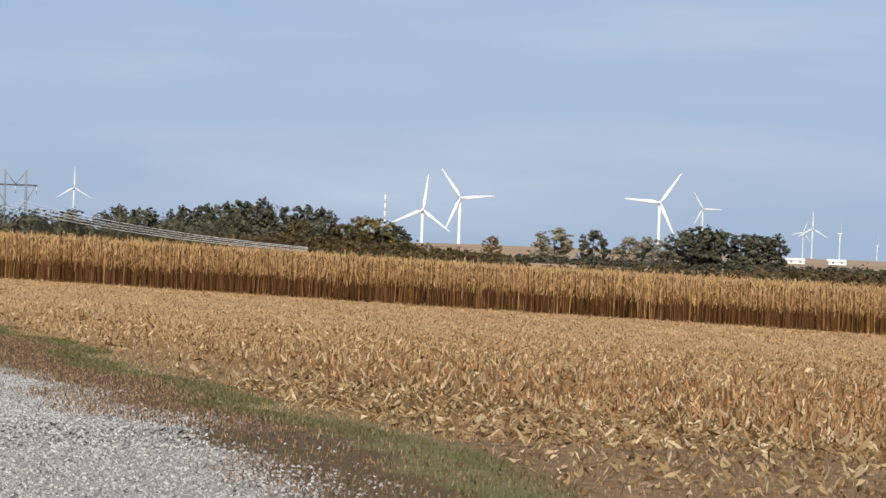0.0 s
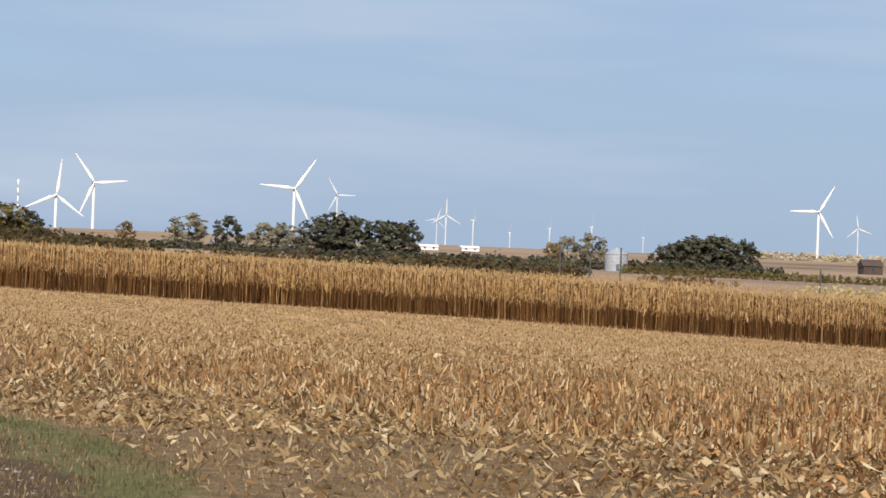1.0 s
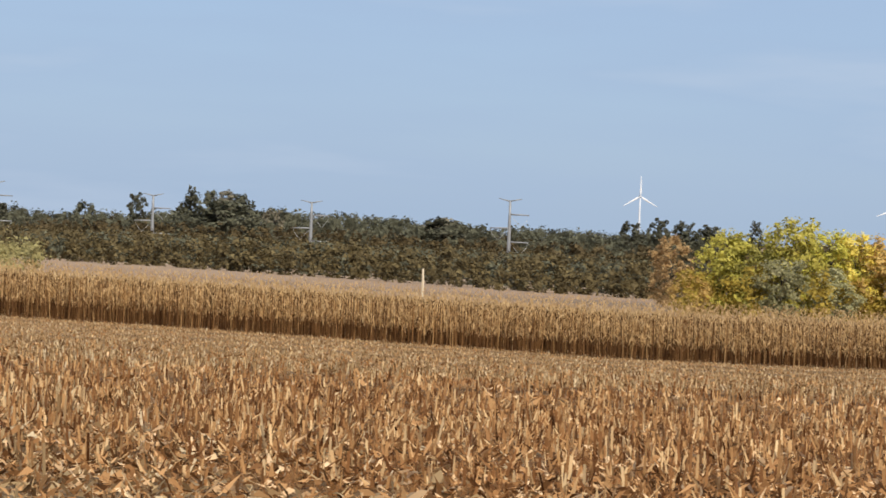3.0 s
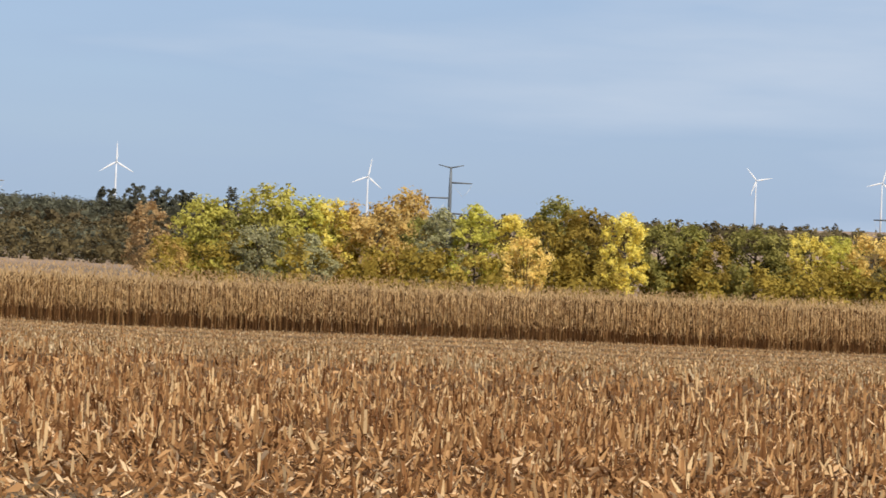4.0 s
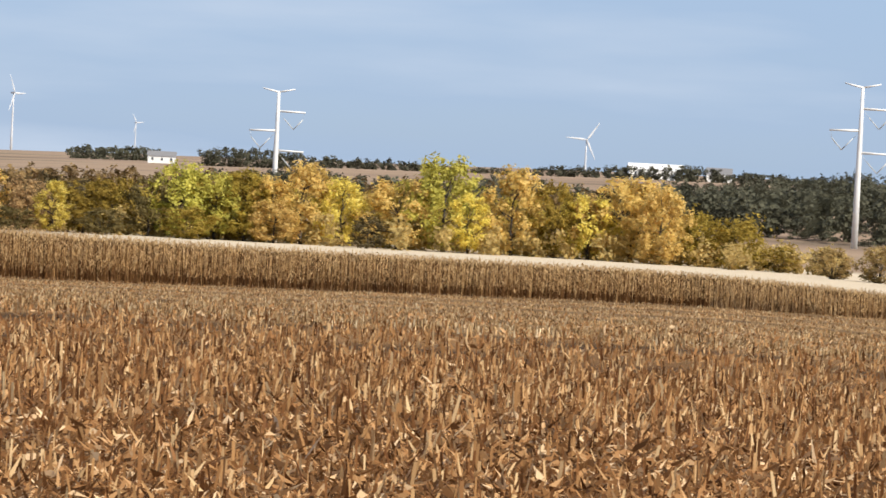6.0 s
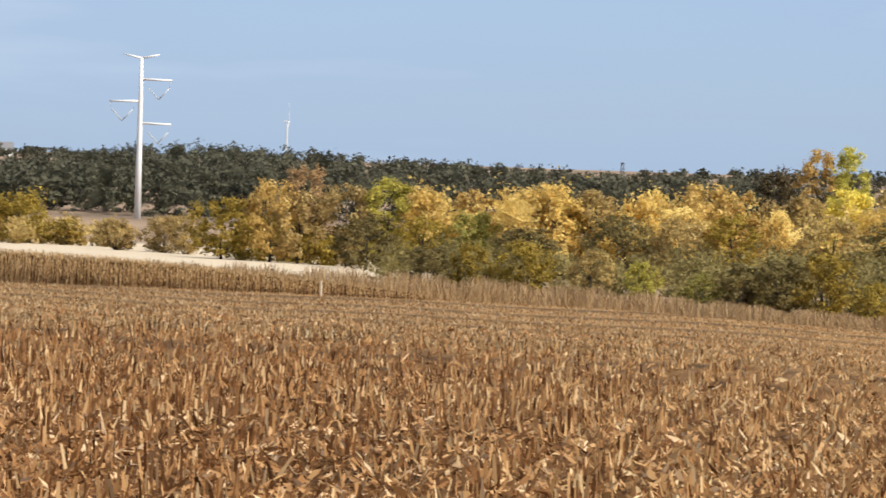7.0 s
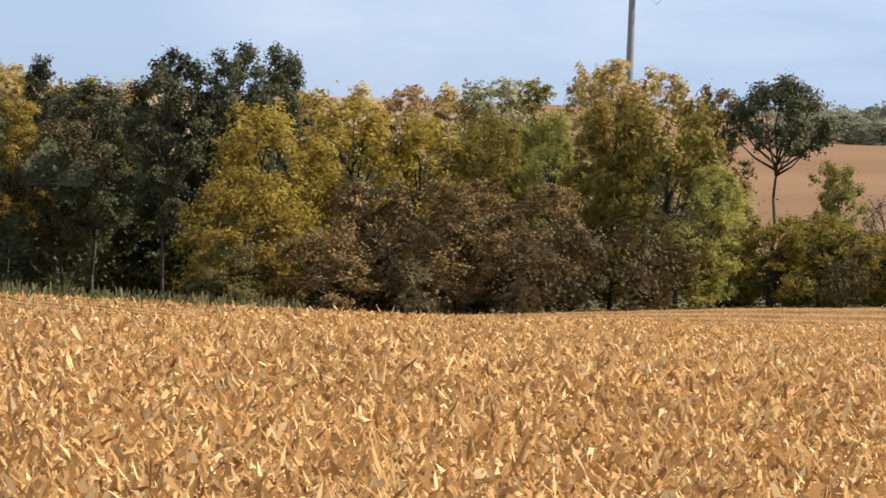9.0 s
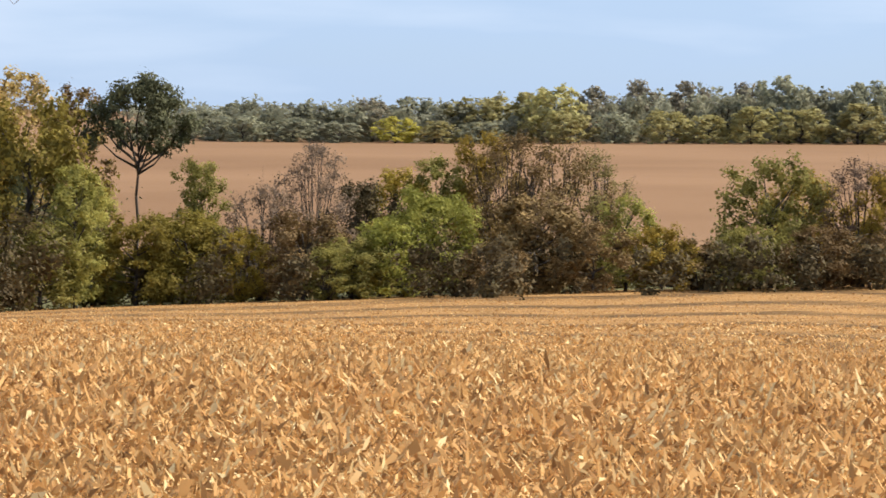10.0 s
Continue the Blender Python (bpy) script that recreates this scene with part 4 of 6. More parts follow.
WORDS = {"yellow": "bright yellow autumn leaves", "yelgreen": "yellow-green autumn leaves", "leaf": "green leaves turning yellow", "dark": "dark green leaves", "gold": "golden orange autumn leaves", "russet": "russet pink-brown autumn leaves",
         "mauve": "sparse mauve-brown leaves and bare twigs", "shade": "dull olive leaves, darkened partly for shade", "dull": "dull khaki autumn leaves", "spring": "fresh bright green leaves", "sage": "soft yellow-sage leaves", "haze": "sparse grey-brown leaves paled for haze",
         "olive": "olive and mustard autumn leaves", "moss": "mossy yellow-green leaves", "deep": "deep green leaves", "muted": "grey-green leaves paled for haze", "brown": "sparse brown autumn leaves", "pale": "pale tan autumn leaves", "silver": "silvery green leaves"}
SHAPES = {"oval": "full oval tree with ", "round": "broad rounded tree with ", "column": "tall slender tree with ", "shrub": "spreading shrub with ", "airy": "thin twiggy shrub with ", "fan": "large arching bush with ", "open": "tall open-crowned tree with ",
          "lofty": "high-crowned tree on a bare trunk with ", "dome": "broad tree leafed to the ground with "}
PROTO = {}


def plant(b, r, top, wide, shape, color, group):
    """A tree r metres off at bearing b whose tip shows at elevation top, wide metres across."""
    p = on_ground(b, r)
    h = max(EYE_H + r * math.tan(radians(top)) - p.z, 0.6) * 1.01
    grade = "close" if r < 240 else "belt" if r < 700 else "far"
    w = wide * {"close": 1.3, "belt": 1.2, "far": 1.12}[grade]
    slim = 1.0 if h < 1.3 * w else 1.6 if h < 2.1 * w else 2.5
    made = PROTO.setdefault((shape, color, grade, slim), [])
    made.append(make_tree(shape, color, 100 + 31 * len(PROTO) + len(made), grade, slim) if len(made) < 2 else copy_thing(made[len(made) % 2], Matrix()))
    ob = made[-1]
    ang = (b * 57.0 + r * 13.0) % 360
    ob.matrix_basis = Matrix.LocRotScale(p, Euler((0, 0, radians(ang))), (w, w * (1 if len(made) % 4 < 2 else -1), h))
    ob["group"] = group


def grove(r, group, rows):
    for b, top, wide, shape, color, *rest in rows:
        plant(b, rest[0] if rest else r, top, wide, shape, color, group)


grove(425, "yellow tree belt behind the corn", [
    (32.33, -0.29, 5.4, "oval", "russet", 445), (32.68, -0.89, 4.3, "shrub", "gold", 412), (33.26, -0.19, 7.2, "oval", "yelgreen"), (34.32, 0.04, 9.3, "oval", "yelgreen"),
    (33.73, -0.39, 6.2, "oval", "leaf"), (34.16, -0.6, 6, "oval", "silver", 412), (34.93, -0.12, 6.9, "oval", "yelgreen"), (35, -0.73, 6.3, "shrub", "silver", 410),
    (35.35, -0.16, 5.9, "oval", "yellow"), (36, -0.18, 8.6, "oval", "gold"), (36.55, 0.05, 8.2, "oval", "gold", 440), (37.16, -0.22, 6.2, "column", "silver"),
    (36.8, -0.4, 5.6, "oval", "leaf", 432), (37.72, -0.15, 5.9, "column", "yelgreen"), (38.33, -0.27, 5.9, "column", "yellow"), (38.57, -0.62, 5, "shrub", "gold", 412),
    (39.1, 0.02, 7.1, "oval", "leaf", 435), (38.93, -0.31, 6.6, "oval", "olive"), (39.66, -0.13, 9, "oval", "olive"), (40.18, -0.2, 5.1, "oval", "yellow", 417),
    (40.74, -0.32, 7.2, "oval", "leaf"), (41.29, -0.34, 5.9, "oval", "leaf")])
grove(425, "yellow tree belt behind the corn", [
    (41.53, -0.52, 7.2, "oval", "olive"), (42.31, -0.34, 7.9, "oval", "leaf"), (42.73, -0.47, 5.9, "oval", "leaf"), (43.24, -0.39, 6.9, "oval", "yellow"),
    (43.71, -0.42, 5.2, "oval", "yelgreen"), (44.26, -0.38, 6.6, "oval", "gold"), (44.73, -0.46, 5.5, "oval", "gold"), (45.17, -0.74, 11.2, "dome", "dull", 432),
    (45.77, -0.8, 7.6, "dome", "dull", 470), (44.43, -0.89, 4.1, "shrub", "dull", 420)])
grove(500, "mixed tree belt behind the corn", [
    (46.43, -0.8, 9.3, "oval", "dull"), (46.95, -0.94, 5.7, "oval", "olive"), (47.39, -0.59, 6.3, "oval", "yellow", 494), (47.81, -0.62, 6.1, "oval", "russet"),
    (48.13, -0.55, 5, "oval", "gold"), (48.7, -0.67, 6.1, "oval", "russet"), (49.12, -0.7, 4.4, "oval", "yellow", 494), (49.62, -0.65, 8.5, "oval", "olive"),
    (50.08, -0.59, 6.9, "oval", "olive"), (50.68, -0.56, 6.9, "oval", "dull"), (51.18, -0.29, 8.5, "oval", "yelgreen"), (51.78, -0.45, 7.7, "oval", "yelgreen"),
    (52.24, -0.35, 6.5, "oval", "olive"), (52.7, -0.45, 6.9, "oval", "gold"), (47.28, -1.2, 5.6, "shrub", "olive", 490), (48.4, -1.16, 6.4, "shrub", "dull", 490),
    (49.97, -1.11, 6.4, "shrub", "dull", 490), (51.35, -1.01, 7.2, "shrub", "olive", 490)])
grove(503, "mixed tree belt behind the corn", [
    (51.65, -0.43, 6.9, "oval", "olive"), (52.26, -0.41, 7.8, "oval", "olive"), (52.75, -0.85, 6.4, "oval", "gold", 496), (53.18, -0.2, 9.4, "oval", "gold"),
    (53.84, -0.4, 7.3, "oval", "yellow"), (54.29, -1.01, 4.8, "dome", "shade", 490), (54.77, -0.4, 9.4, "oval", "gold"), (55.53, 0.02, 10.6, "oval", "yelgreen"),
    (55.94, -0.57, 5.2, "oval", "yellow", 496), (56.65, -0.1, 9.4, "oval", "gold"), (57.36, -0.3, 7.3, "oval", "olive"), (57.92, -0.46, 7.8, "oval", "yellow"),
    (58.41, -0.24, 7.2, "oval", "shade", 520), (58.96, -0.26, 7.8, "oval", "gold")])
grove(505, "autumn trees below the hill", [
    (57.9, -0.49, 6.6, "oval", "gold"), (58.63, -0.18, 12.3, "oval", "gold"), (59.1, -0.33, 7.6, "oval", "gold", 496), (59.71, -0.7, 6.6, "oval", "olive"),
    (60.31, -0.73, 7.8, "oval", "olive"), (61.06, -1.15, 5.7, "shrub", "olive"), (61.94, -1.12, 5.3, "shrub", "pale", 470), (62.69, -1.05, 6.1, "shrub", "pale", 470),
    (63.06, -1.01, 4.5, "shrub", "pale", 465)])
grove(430, "autumn trees below the hill", [
    (63.65, -0.73, 7, "oval", "olive"), (64.43, -0.44, 6.6, "oval", "gold"), (65.03, -0.18, 6.1, "oval", "russet", 445), (64.9, -0.6, 6.6, "oval", "pale"),
    (65.69, -0.46, 7.3, "oval", "pale"), (66.38, -0.34, 6.6, "oval", "yelgreen"), (67.04, -0.47, 7.7, "oval", "gold"), (66.96, -0.97, 6.4, "oval", "olive", 415),
    (67.78, -0.5, 6.6, "oval", "gold"), (67.79, -0.83, 6.1, "oval", "leaf", 415), (68.56, -0.45, 7.3, "oval", "gold"), (68.63, -1.08, 7.5, "oval", "dull", 400),
    (69.07, -0.34, 6.6, "oval", "gold"), (69.72, -0.43, 7, "oval", "pale"), (66.03, -0.96, 6.7, "oval", "dull", 410)])
grove(435, "autumn trees below the hill", [
    (68.86, -0.47, 8.5, "oval", "pale"), (69.69, -0.55, 7.4, "oval", "pale"), (70.62, -0.44, 7.8, "oval", "gold"), (71.54, -0.3, 8.8, "oval", "gold"), (72.1, -0.4, 6.4, "oval", "gold"),
    (72.71, -0.54, 5.6, "oval", "pale"), (72.72, -0.8, 3.6, "oval", "gold", 405), (73.42, 0.31, 6.8, "oval", "gold", 520), (73.93, 0.37, 5.9, "oval", "yelgreen", 520),
    (72.74, 0, 7, "oval", "shade", 540), (73.96, -0.31, 6.7, "oval", "yellow"), (73.17, -0.43, 6.4, "oval", "pale"), (74.79, -0.31, 7.4, "oval", "pale"), (75.63, -0.28, 7.4, "oval", "gold"),
    (76.46, -0.26, 7.4, "oval", "pale"), (76.87, 0.05, 7.4, "round", "shade", 540), (76.1, -0.6, 7.6, "oval", "yelgreen", 405), (77.3, -0.37, 7.7, "oval", "leaf", 410)])
grove(435, "autumn trees below the hill", [
    (78.04, -0.16, 8.1, "oval", "gold"), (78.87, -0.12, 7.4, "oval", "gold"), (79.45, 0.39, 13.1, "oval", "olive", 520), (79.51, -0, 7.4, "oval", "yellow"),
    (79.98, -0.37, 8.2, "oval", "shade", 405), (80.52, -0.15, 6.7, "oval", "gold"), (70.17, -0.84, 7.1, "oval", "dull", 400), (71.19, -0.85, 7.1, "oval", "pale", 395),
    (72.02, -0.77, 5.8, "oval", "olive", 395), (73.69, -0.76, 7.7, "oval", "pale", 395), (74.72, -0.87, 8.7, "oval", "dull", 385), (75.37, -0.94, 8.6, "oval", "shade", 380),
    (77.69, -0.76, 8.4, "oval", "shade", 370), (78.52, -0.78, 7.2, "oval", "shade", 370)])
grove(262, "shrubs along the lower field edge", [
    (67.05, -1.45, 4, "shrub", "dull"), (67.78, -1.37, 3.2, "shrub", "olive"), (68.65, -1.29, 4, "shrub", "olive"), (69.77, -1.4, 3.2, "shrub", "pale"),
    (70.56, -1.57, 2.6, "shrub", "yelgreen"), (71.54, -1.75, 2.8, "shrub", "leaf"), (72.23, -1.56, 4.5, "shrub", "dull"), (72.83, -1.48, 4.9, "shrub", "dull"),
    (73.57, -1.36, 4.5, "shrub", "olive"), (74.38, -1.8, 2.6, "shrub", "olive", 250), (75.3, -1.58, 4.3, "shrub", "dull"), (76.01, -1.87, 1.8, "shrub", "yelgreen", 245),
    (76.79, -1.49, 5.5, "shrub", "dull"), (78.18, -1.62, 6.6, "shrub", "moss", 240), (79.82, -1.01, 7.9, "dome", "moss", 270), (79.01, -1.41, 5, "dome", "shade", 280),
    (68.08, -2.06, 2.4, "shrub", "pale", 250), (77.33, -1.1, 6.8, "dome", "shade", 300)])
# most leaves here take the darkened colour in place of real shadow
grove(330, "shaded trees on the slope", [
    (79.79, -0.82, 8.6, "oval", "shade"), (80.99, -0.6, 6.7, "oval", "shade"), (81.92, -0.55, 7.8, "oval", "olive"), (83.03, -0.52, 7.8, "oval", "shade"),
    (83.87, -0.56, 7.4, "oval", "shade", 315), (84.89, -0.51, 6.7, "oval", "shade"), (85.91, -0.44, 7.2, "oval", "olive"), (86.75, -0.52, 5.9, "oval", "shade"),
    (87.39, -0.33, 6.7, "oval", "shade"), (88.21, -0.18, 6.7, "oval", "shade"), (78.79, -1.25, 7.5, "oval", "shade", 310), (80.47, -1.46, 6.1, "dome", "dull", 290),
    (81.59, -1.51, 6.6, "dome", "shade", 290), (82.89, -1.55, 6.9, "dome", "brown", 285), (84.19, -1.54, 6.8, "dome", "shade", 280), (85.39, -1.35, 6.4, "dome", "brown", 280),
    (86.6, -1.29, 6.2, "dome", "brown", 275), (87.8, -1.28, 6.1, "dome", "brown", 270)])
grove(480, "wooded slope beyond the field", [
    (76.8, 0.05, 8.4, "round", "shade", 520), (78.1, -0.12, 9.3, "oval", "gold"), (80.78, -0.06, 8.6, "oval", "gold"), (81.43, -0.12, 7, "oval", "yellow"),
    (82.17, -0.03, 9, "oval", "gold"), (83.19, 0.18, 7.6, "oval", "shade", 520), (83.83, 0.29, 10.3, "oval", "leaf", 510), (84.49, 0.25, 8.2, "oval", "silver"),
    (83.57, -0.14, 8.1, "oval", "gold", 455), (85.14, 0.19, 8.2, "oval", "silver"), (85.88, 0.18, 9, "oval", "silver"), (86.72, 0.2, 7.4, "oval", "gold"), (87.36, 0.23, 8.2, "oval", "pale"),
    (88.1, 0.31, 7.4, "oval", "brown"), (88.6, 0.33, 6.6, "oval", "silver"), (89.12, 0.21, 7.4, "oval", "pale"), (82.75, -0.39, 7.9, "oval", "gold", 440),
    (84.6, -0.22, 7.9, "oval", "leaf", 440)])
grove(430, "wooded slope beyond the field", [
    (86.39, 0.17, 10.5, "oval", "yelgreen"), (87.04, 0.05, 7.7, "oval", "pale"), (88.05, 0.12, 9.4, "oval", "pale"), (88.78, 0.18, 7.7, "oval", "gold"), (91.37, 0.25, 7.3, "oval", "pale"),
    (91.79, 0.42, 8.7, "oval", "gold"), (92.34, 0.5, 10.5, "oval", "gold"), (93.23, 0.35, 9.1, "oval", "pale"), (94.02, 0.27, 8, "oval", "pale"), (94.54, 0.11, 7, "oval", "pale"),
    (86.42, -0.53, 8.5, "oval", "leaf", 350), (87.42, -0.35, 7.7, "oval", "brown", 340), (88.44, -0.39, 7.7, "oval", "brown", 340)])
grove(192, "dark grove beside the field", [
    (90.16, 0.44, 4.1, "oval", "deep", 187), (89.54, -0.11, 4.4, "oval", "deep"), (90.03, -0.93, 6.5, "fan", "moss", 166), (88.23, -2.03, 3.8, "shrub", "moss", 180),
    (92.25, -0.72, 4.2, "lofty", "olive", 187), (93.62, -0.05, 4.1, "lofty", "deep", 187), (92.89, -0.43, 3.7, "lofty", "shade"), (91.49, -0.16, 3.6, "oval", "dull", 200),
    (94.91, 0.24, 2.5, "column", "deep", 195), (94.48, -0.47, 3.7, "lofty", "olive", 190), (95.85, -0.11, 4.4, "lofty", "deep"), (95.33, -0.78, 3.9, "lofty", "shade", 186),
    (97.03, 0.41, 4, "lofty", "deep", 182), (98.13, 0.57, 3.9, "lofty", "deep", 184), (98.83, 0.54, 3, "lofty", "deep", 186), (91.83, -1.68, 3.2, "shrub", "dull", 180),
    (89.12, -1.34, 3, "oval", "shade", 186), (86.84, -1.81, 5.2, "dome", "brown", 215), (87.59, -2.24, 4.3, "dome", "dull", 205)])
grove(165, "thicket beside the field", [
    (98.59, -0.37, 5.2, "oval", "olive", 160), (98.34, -1.49, 4.8, "dome", "olive", 155), (100.07, -0.28, 5.4, "oval", "olive"), (101.19, -0.44, 4.4, "oval", "olive"),
    (100.48, -1.54, 4.6, "dome", "brown", 158), (101.78, -1.49, 3.6, "dome", "brown", 157), (102.31, -0.53, 3.5, "oval", "moss"), (102.53, -0.38, 3, "oval", "leaf", 170),
    (103.18, -0.36, 2.9, "oval", "leaf", 172), (103.36, -1.53, 3.1, "dome", "brown", 157), (99.58, -2.4, 4.2, "dome", "brown", 154), (102.74, -2.3, 3.2, "dome", "brown", 154),
    (98.19, -2.63, 3.2, "shrub", "dull", 153)])
grove(160, "thicket beside the field", [
    (104.36, -0.06, 3.5, "oval", "olive", 165), (105.24, 0.06, 6.1, "oval", "moss", 163), (106.01, -1.05, 2.6, "oval", "leaf", 158), (103.34, -0.34, 2.5, "oval", "leaf", 168),
    (103.21, -2.16, 3, "dome", "brown", 156), (105.44, -2, 3.8, "dome", "leaf", 157), (106.99, 0.39, 4.4, "open", "deep", 165), (108, -0.97, 2.6, "oval", "leaf", 168),
    (107.01, -1.86, 3.4, "dome", "moss"), (107.8, -1.93, 4, "dome", "moss", 161), (108.74, -2.13, 2.3, "shrub", "olive"), (102.26, -1.54, 3.1, "oval", "brown"),
    (101.54, -2.21, 3.3, "dome", "brown", 156), (106.3, -1.42, 2.9, "dome", "leaf", 162)])
grove(262, "pale trees behind the thicket", [
    (102.22, 0.15, 6.4, "oval", "silver"), (101.66, 0.03, 5.1, "oval", "pale"), (104.43, 0.54, 7, "oval", "pale"), (103.97, 0.45, 4.3, "oval", "pale", 268),
    (105.18, 0.36, 4.7, "oval", "pale", 266), (105.98, 0.15, 4.9, "oval", "brown", 275), (102.96, 0.16, 5.3, "oval", "leaf", 270), (100.18, 0, 5.3, "oval", "pale", 270),
    (100.92, -0.01, 5.4, "oval", "russet", 275)])
grove(172, "thicket beside the field", [
    (107.81, -1.78, 3.7, "dome", "moss", 163), (108.7, -2.05, 2.4, "shrub", "olive", 165), (109.92, -0.7, 3.1, "airy", "mauve", 165), (109.1, -1.37, 3.3, "airy", "mauve", 162),
    (109.76, -1.75, 3.5, "dome", "brown", 160), (110.72, -1.24, 3.6, "oval", "shade", 170), (111.28, -1.07, 3.1, "oval", "olive"), (111.92, -0.81, 3.1, "oval", "leaf"),
    (111.84, -1.37, 3.8, "oval", "spring", 160), (111.16, -1.89, 3.3, "dome", "spring", 158), (110.56, -2.2, 3.1, "dome", "leaf", 157), (110.14, -2.39, 2.3, "shrub", "leaf", 156),
    (112.71, -0.42, 3.2, "oval", "olive"), (113.12, -0.47, 3.9, "airy", "brown", 166), (113.87, -0.55, 4.4, "airy", "brown", 168), (114.62, -0.7, 3, "airy", "dull", 170),
    (113.56, -1.43, 4.5, "dome", "brown", 162), (115.05, -1.43, 2.7, "oval", "leaf", 164)])
grove(165, "thicket beside the field", [
    (114.5, -1.79, 3.1, "dome", "brown", 160), (115.66, -1.9, 2.9, "dome", "olive", 162), (116.27, -2.12, 3.2, "shrub", "brown", 163), (117.39, -0.73, 4.4, "oval", "leaf"),
    (117.95, -0.97, 3.3, "oval", "olive", 167), (118.86, -0.74, 3.2, "airy", "mauve"), (119.46, -0.88, 4, "oval", "olive"), (117.1, -1.86, 3.1, "dome", "leaf", 160),
    (118.2, -1.84, 3.1, "dome", "brown", 160), (119.03, -1.91, 3.4, "dome", "brown", 161), (120.29, -1.05, 4, "oval", "leaf"), (121.2, -1.12, 4, "oval", "olive"),
    (120.04, -1.88, 3.7, "dome", "moss"), (121.22, -1.94, 3.7, "dome", "brown"), (112.84, -2.24, 2.8, "dome", "brown", 157)])
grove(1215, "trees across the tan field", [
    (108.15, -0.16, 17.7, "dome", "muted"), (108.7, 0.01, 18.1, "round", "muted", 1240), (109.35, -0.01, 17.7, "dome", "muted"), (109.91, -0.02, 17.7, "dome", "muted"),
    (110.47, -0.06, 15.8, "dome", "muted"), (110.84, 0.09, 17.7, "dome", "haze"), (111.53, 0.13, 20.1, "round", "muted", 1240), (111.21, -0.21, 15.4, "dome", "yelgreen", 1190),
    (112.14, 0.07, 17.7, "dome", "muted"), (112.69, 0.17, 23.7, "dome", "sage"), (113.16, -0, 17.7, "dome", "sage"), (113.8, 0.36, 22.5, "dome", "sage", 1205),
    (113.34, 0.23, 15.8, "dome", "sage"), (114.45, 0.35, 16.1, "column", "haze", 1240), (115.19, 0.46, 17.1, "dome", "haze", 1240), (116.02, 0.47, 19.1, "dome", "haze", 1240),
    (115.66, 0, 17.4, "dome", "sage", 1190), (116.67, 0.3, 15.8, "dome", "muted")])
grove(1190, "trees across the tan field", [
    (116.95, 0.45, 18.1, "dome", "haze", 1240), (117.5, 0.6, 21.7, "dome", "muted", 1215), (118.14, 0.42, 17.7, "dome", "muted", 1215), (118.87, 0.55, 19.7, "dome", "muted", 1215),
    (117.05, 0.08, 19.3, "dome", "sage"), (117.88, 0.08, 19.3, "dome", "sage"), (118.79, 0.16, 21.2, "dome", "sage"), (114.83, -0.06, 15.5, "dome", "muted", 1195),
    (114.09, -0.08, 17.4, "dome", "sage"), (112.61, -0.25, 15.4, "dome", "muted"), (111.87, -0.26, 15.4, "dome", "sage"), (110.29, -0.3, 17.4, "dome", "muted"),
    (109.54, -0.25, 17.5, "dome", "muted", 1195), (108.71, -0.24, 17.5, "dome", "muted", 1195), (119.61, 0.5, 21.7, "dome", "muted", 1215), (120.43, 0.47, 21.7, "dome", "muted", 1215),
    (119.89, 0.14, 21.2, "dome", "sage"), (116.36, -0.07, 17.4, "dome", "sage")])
grove(1130, "farmyard trees", [
    (1.76, 0.02, 14.7, "dome", "haze"), (2.39, 0.01, 10.1, "dome", "dark"), (3, -0.1, 11, "dome", "haze"), (3.37, -0.08, 12.8, "dome", "haze"), (3.88, 0.03, 12.5, "dome", "dark"),
    (4.15, 0.13, 15.0, "dome", "dark"), (4.48, 0.07, 13.5, "dome", "dark"), (4.94, 0.03, 13.5, "dome", "dark"), (5.28, 0.03, 13.0, "dome", "dark"), (4.32, 0.06, 12.0, "dome", "dark"), (5.12, 0.0, 12.0, "dome", "dark"), (0.74, -0.15, 8.3, "dome", "brown", 1600),
    (7.99, -0.13, 8.6, "dome", "haze", 1060), (8.4, -0.06, 10.3, "dome", "haze", 1060), (7.76, -0.23, 6, "dome", "brown", 1060)])
grove(1150, "rounded clump beside the farm fields", [
    (9.89, -0.11, 13.5, "dome", "dark"), (10.22, -0.04, 15.0, "dome", "dark"), (10.59, -0.03, 15.0, "dome", "dark"), (10.88, -0.11, 11.0, "dome", "dark"), (9.57, -0.21, 9.5, "dome", "dark"),
    (10.06, -0.07, 11.0, "dome", "dark"), (10.41, -0.02, 12.0, "dome", "dark"), (10.75, -0.07, 11.0, "dome", "dark"), (9.72, -0.16, 9.0, "dome", "dark")])
grove(1420, "tall trees on the far hillside", [
    (24.58, 0.21, 17.3, "dome", "dark"), (24.97, 0.18, 13.8, "dome", "haze"), (25.25, 0.14, 16.1, "dome", "dark"), (24.88, 0.04, 27.3, "dome", "dark", 1400),
    (23.54, 0.09, 9.2, "dome", "dark"), (22.7, -0.08, 11.5, "dome", "dark"), (19.78, -0.1, 13.8, "dome", "dark"), (18.81, -0.16, 13.8, "dome", "dark"), (21.22, -0.14, 13.8, "dome", "dark"),
    (25.77, -0.1, 10.4, "dome", "haze"), (28.6, -0.15, 21.9, "dome", "haze", 1500), (28.59, -0.14, 25.3, "dome", "dark"), (31.67, -0.08, 11.5, "dome", "dark"),
    (32.13, -0.01, 10.4, "dome", "dark"), (32.55, -0.04, 11.5, "dome", "dark"), (32.93, -0.09, 11.5, "dome", "dark"), (33.69, -0.01, 6.3, "dome", "dark", 1300)])
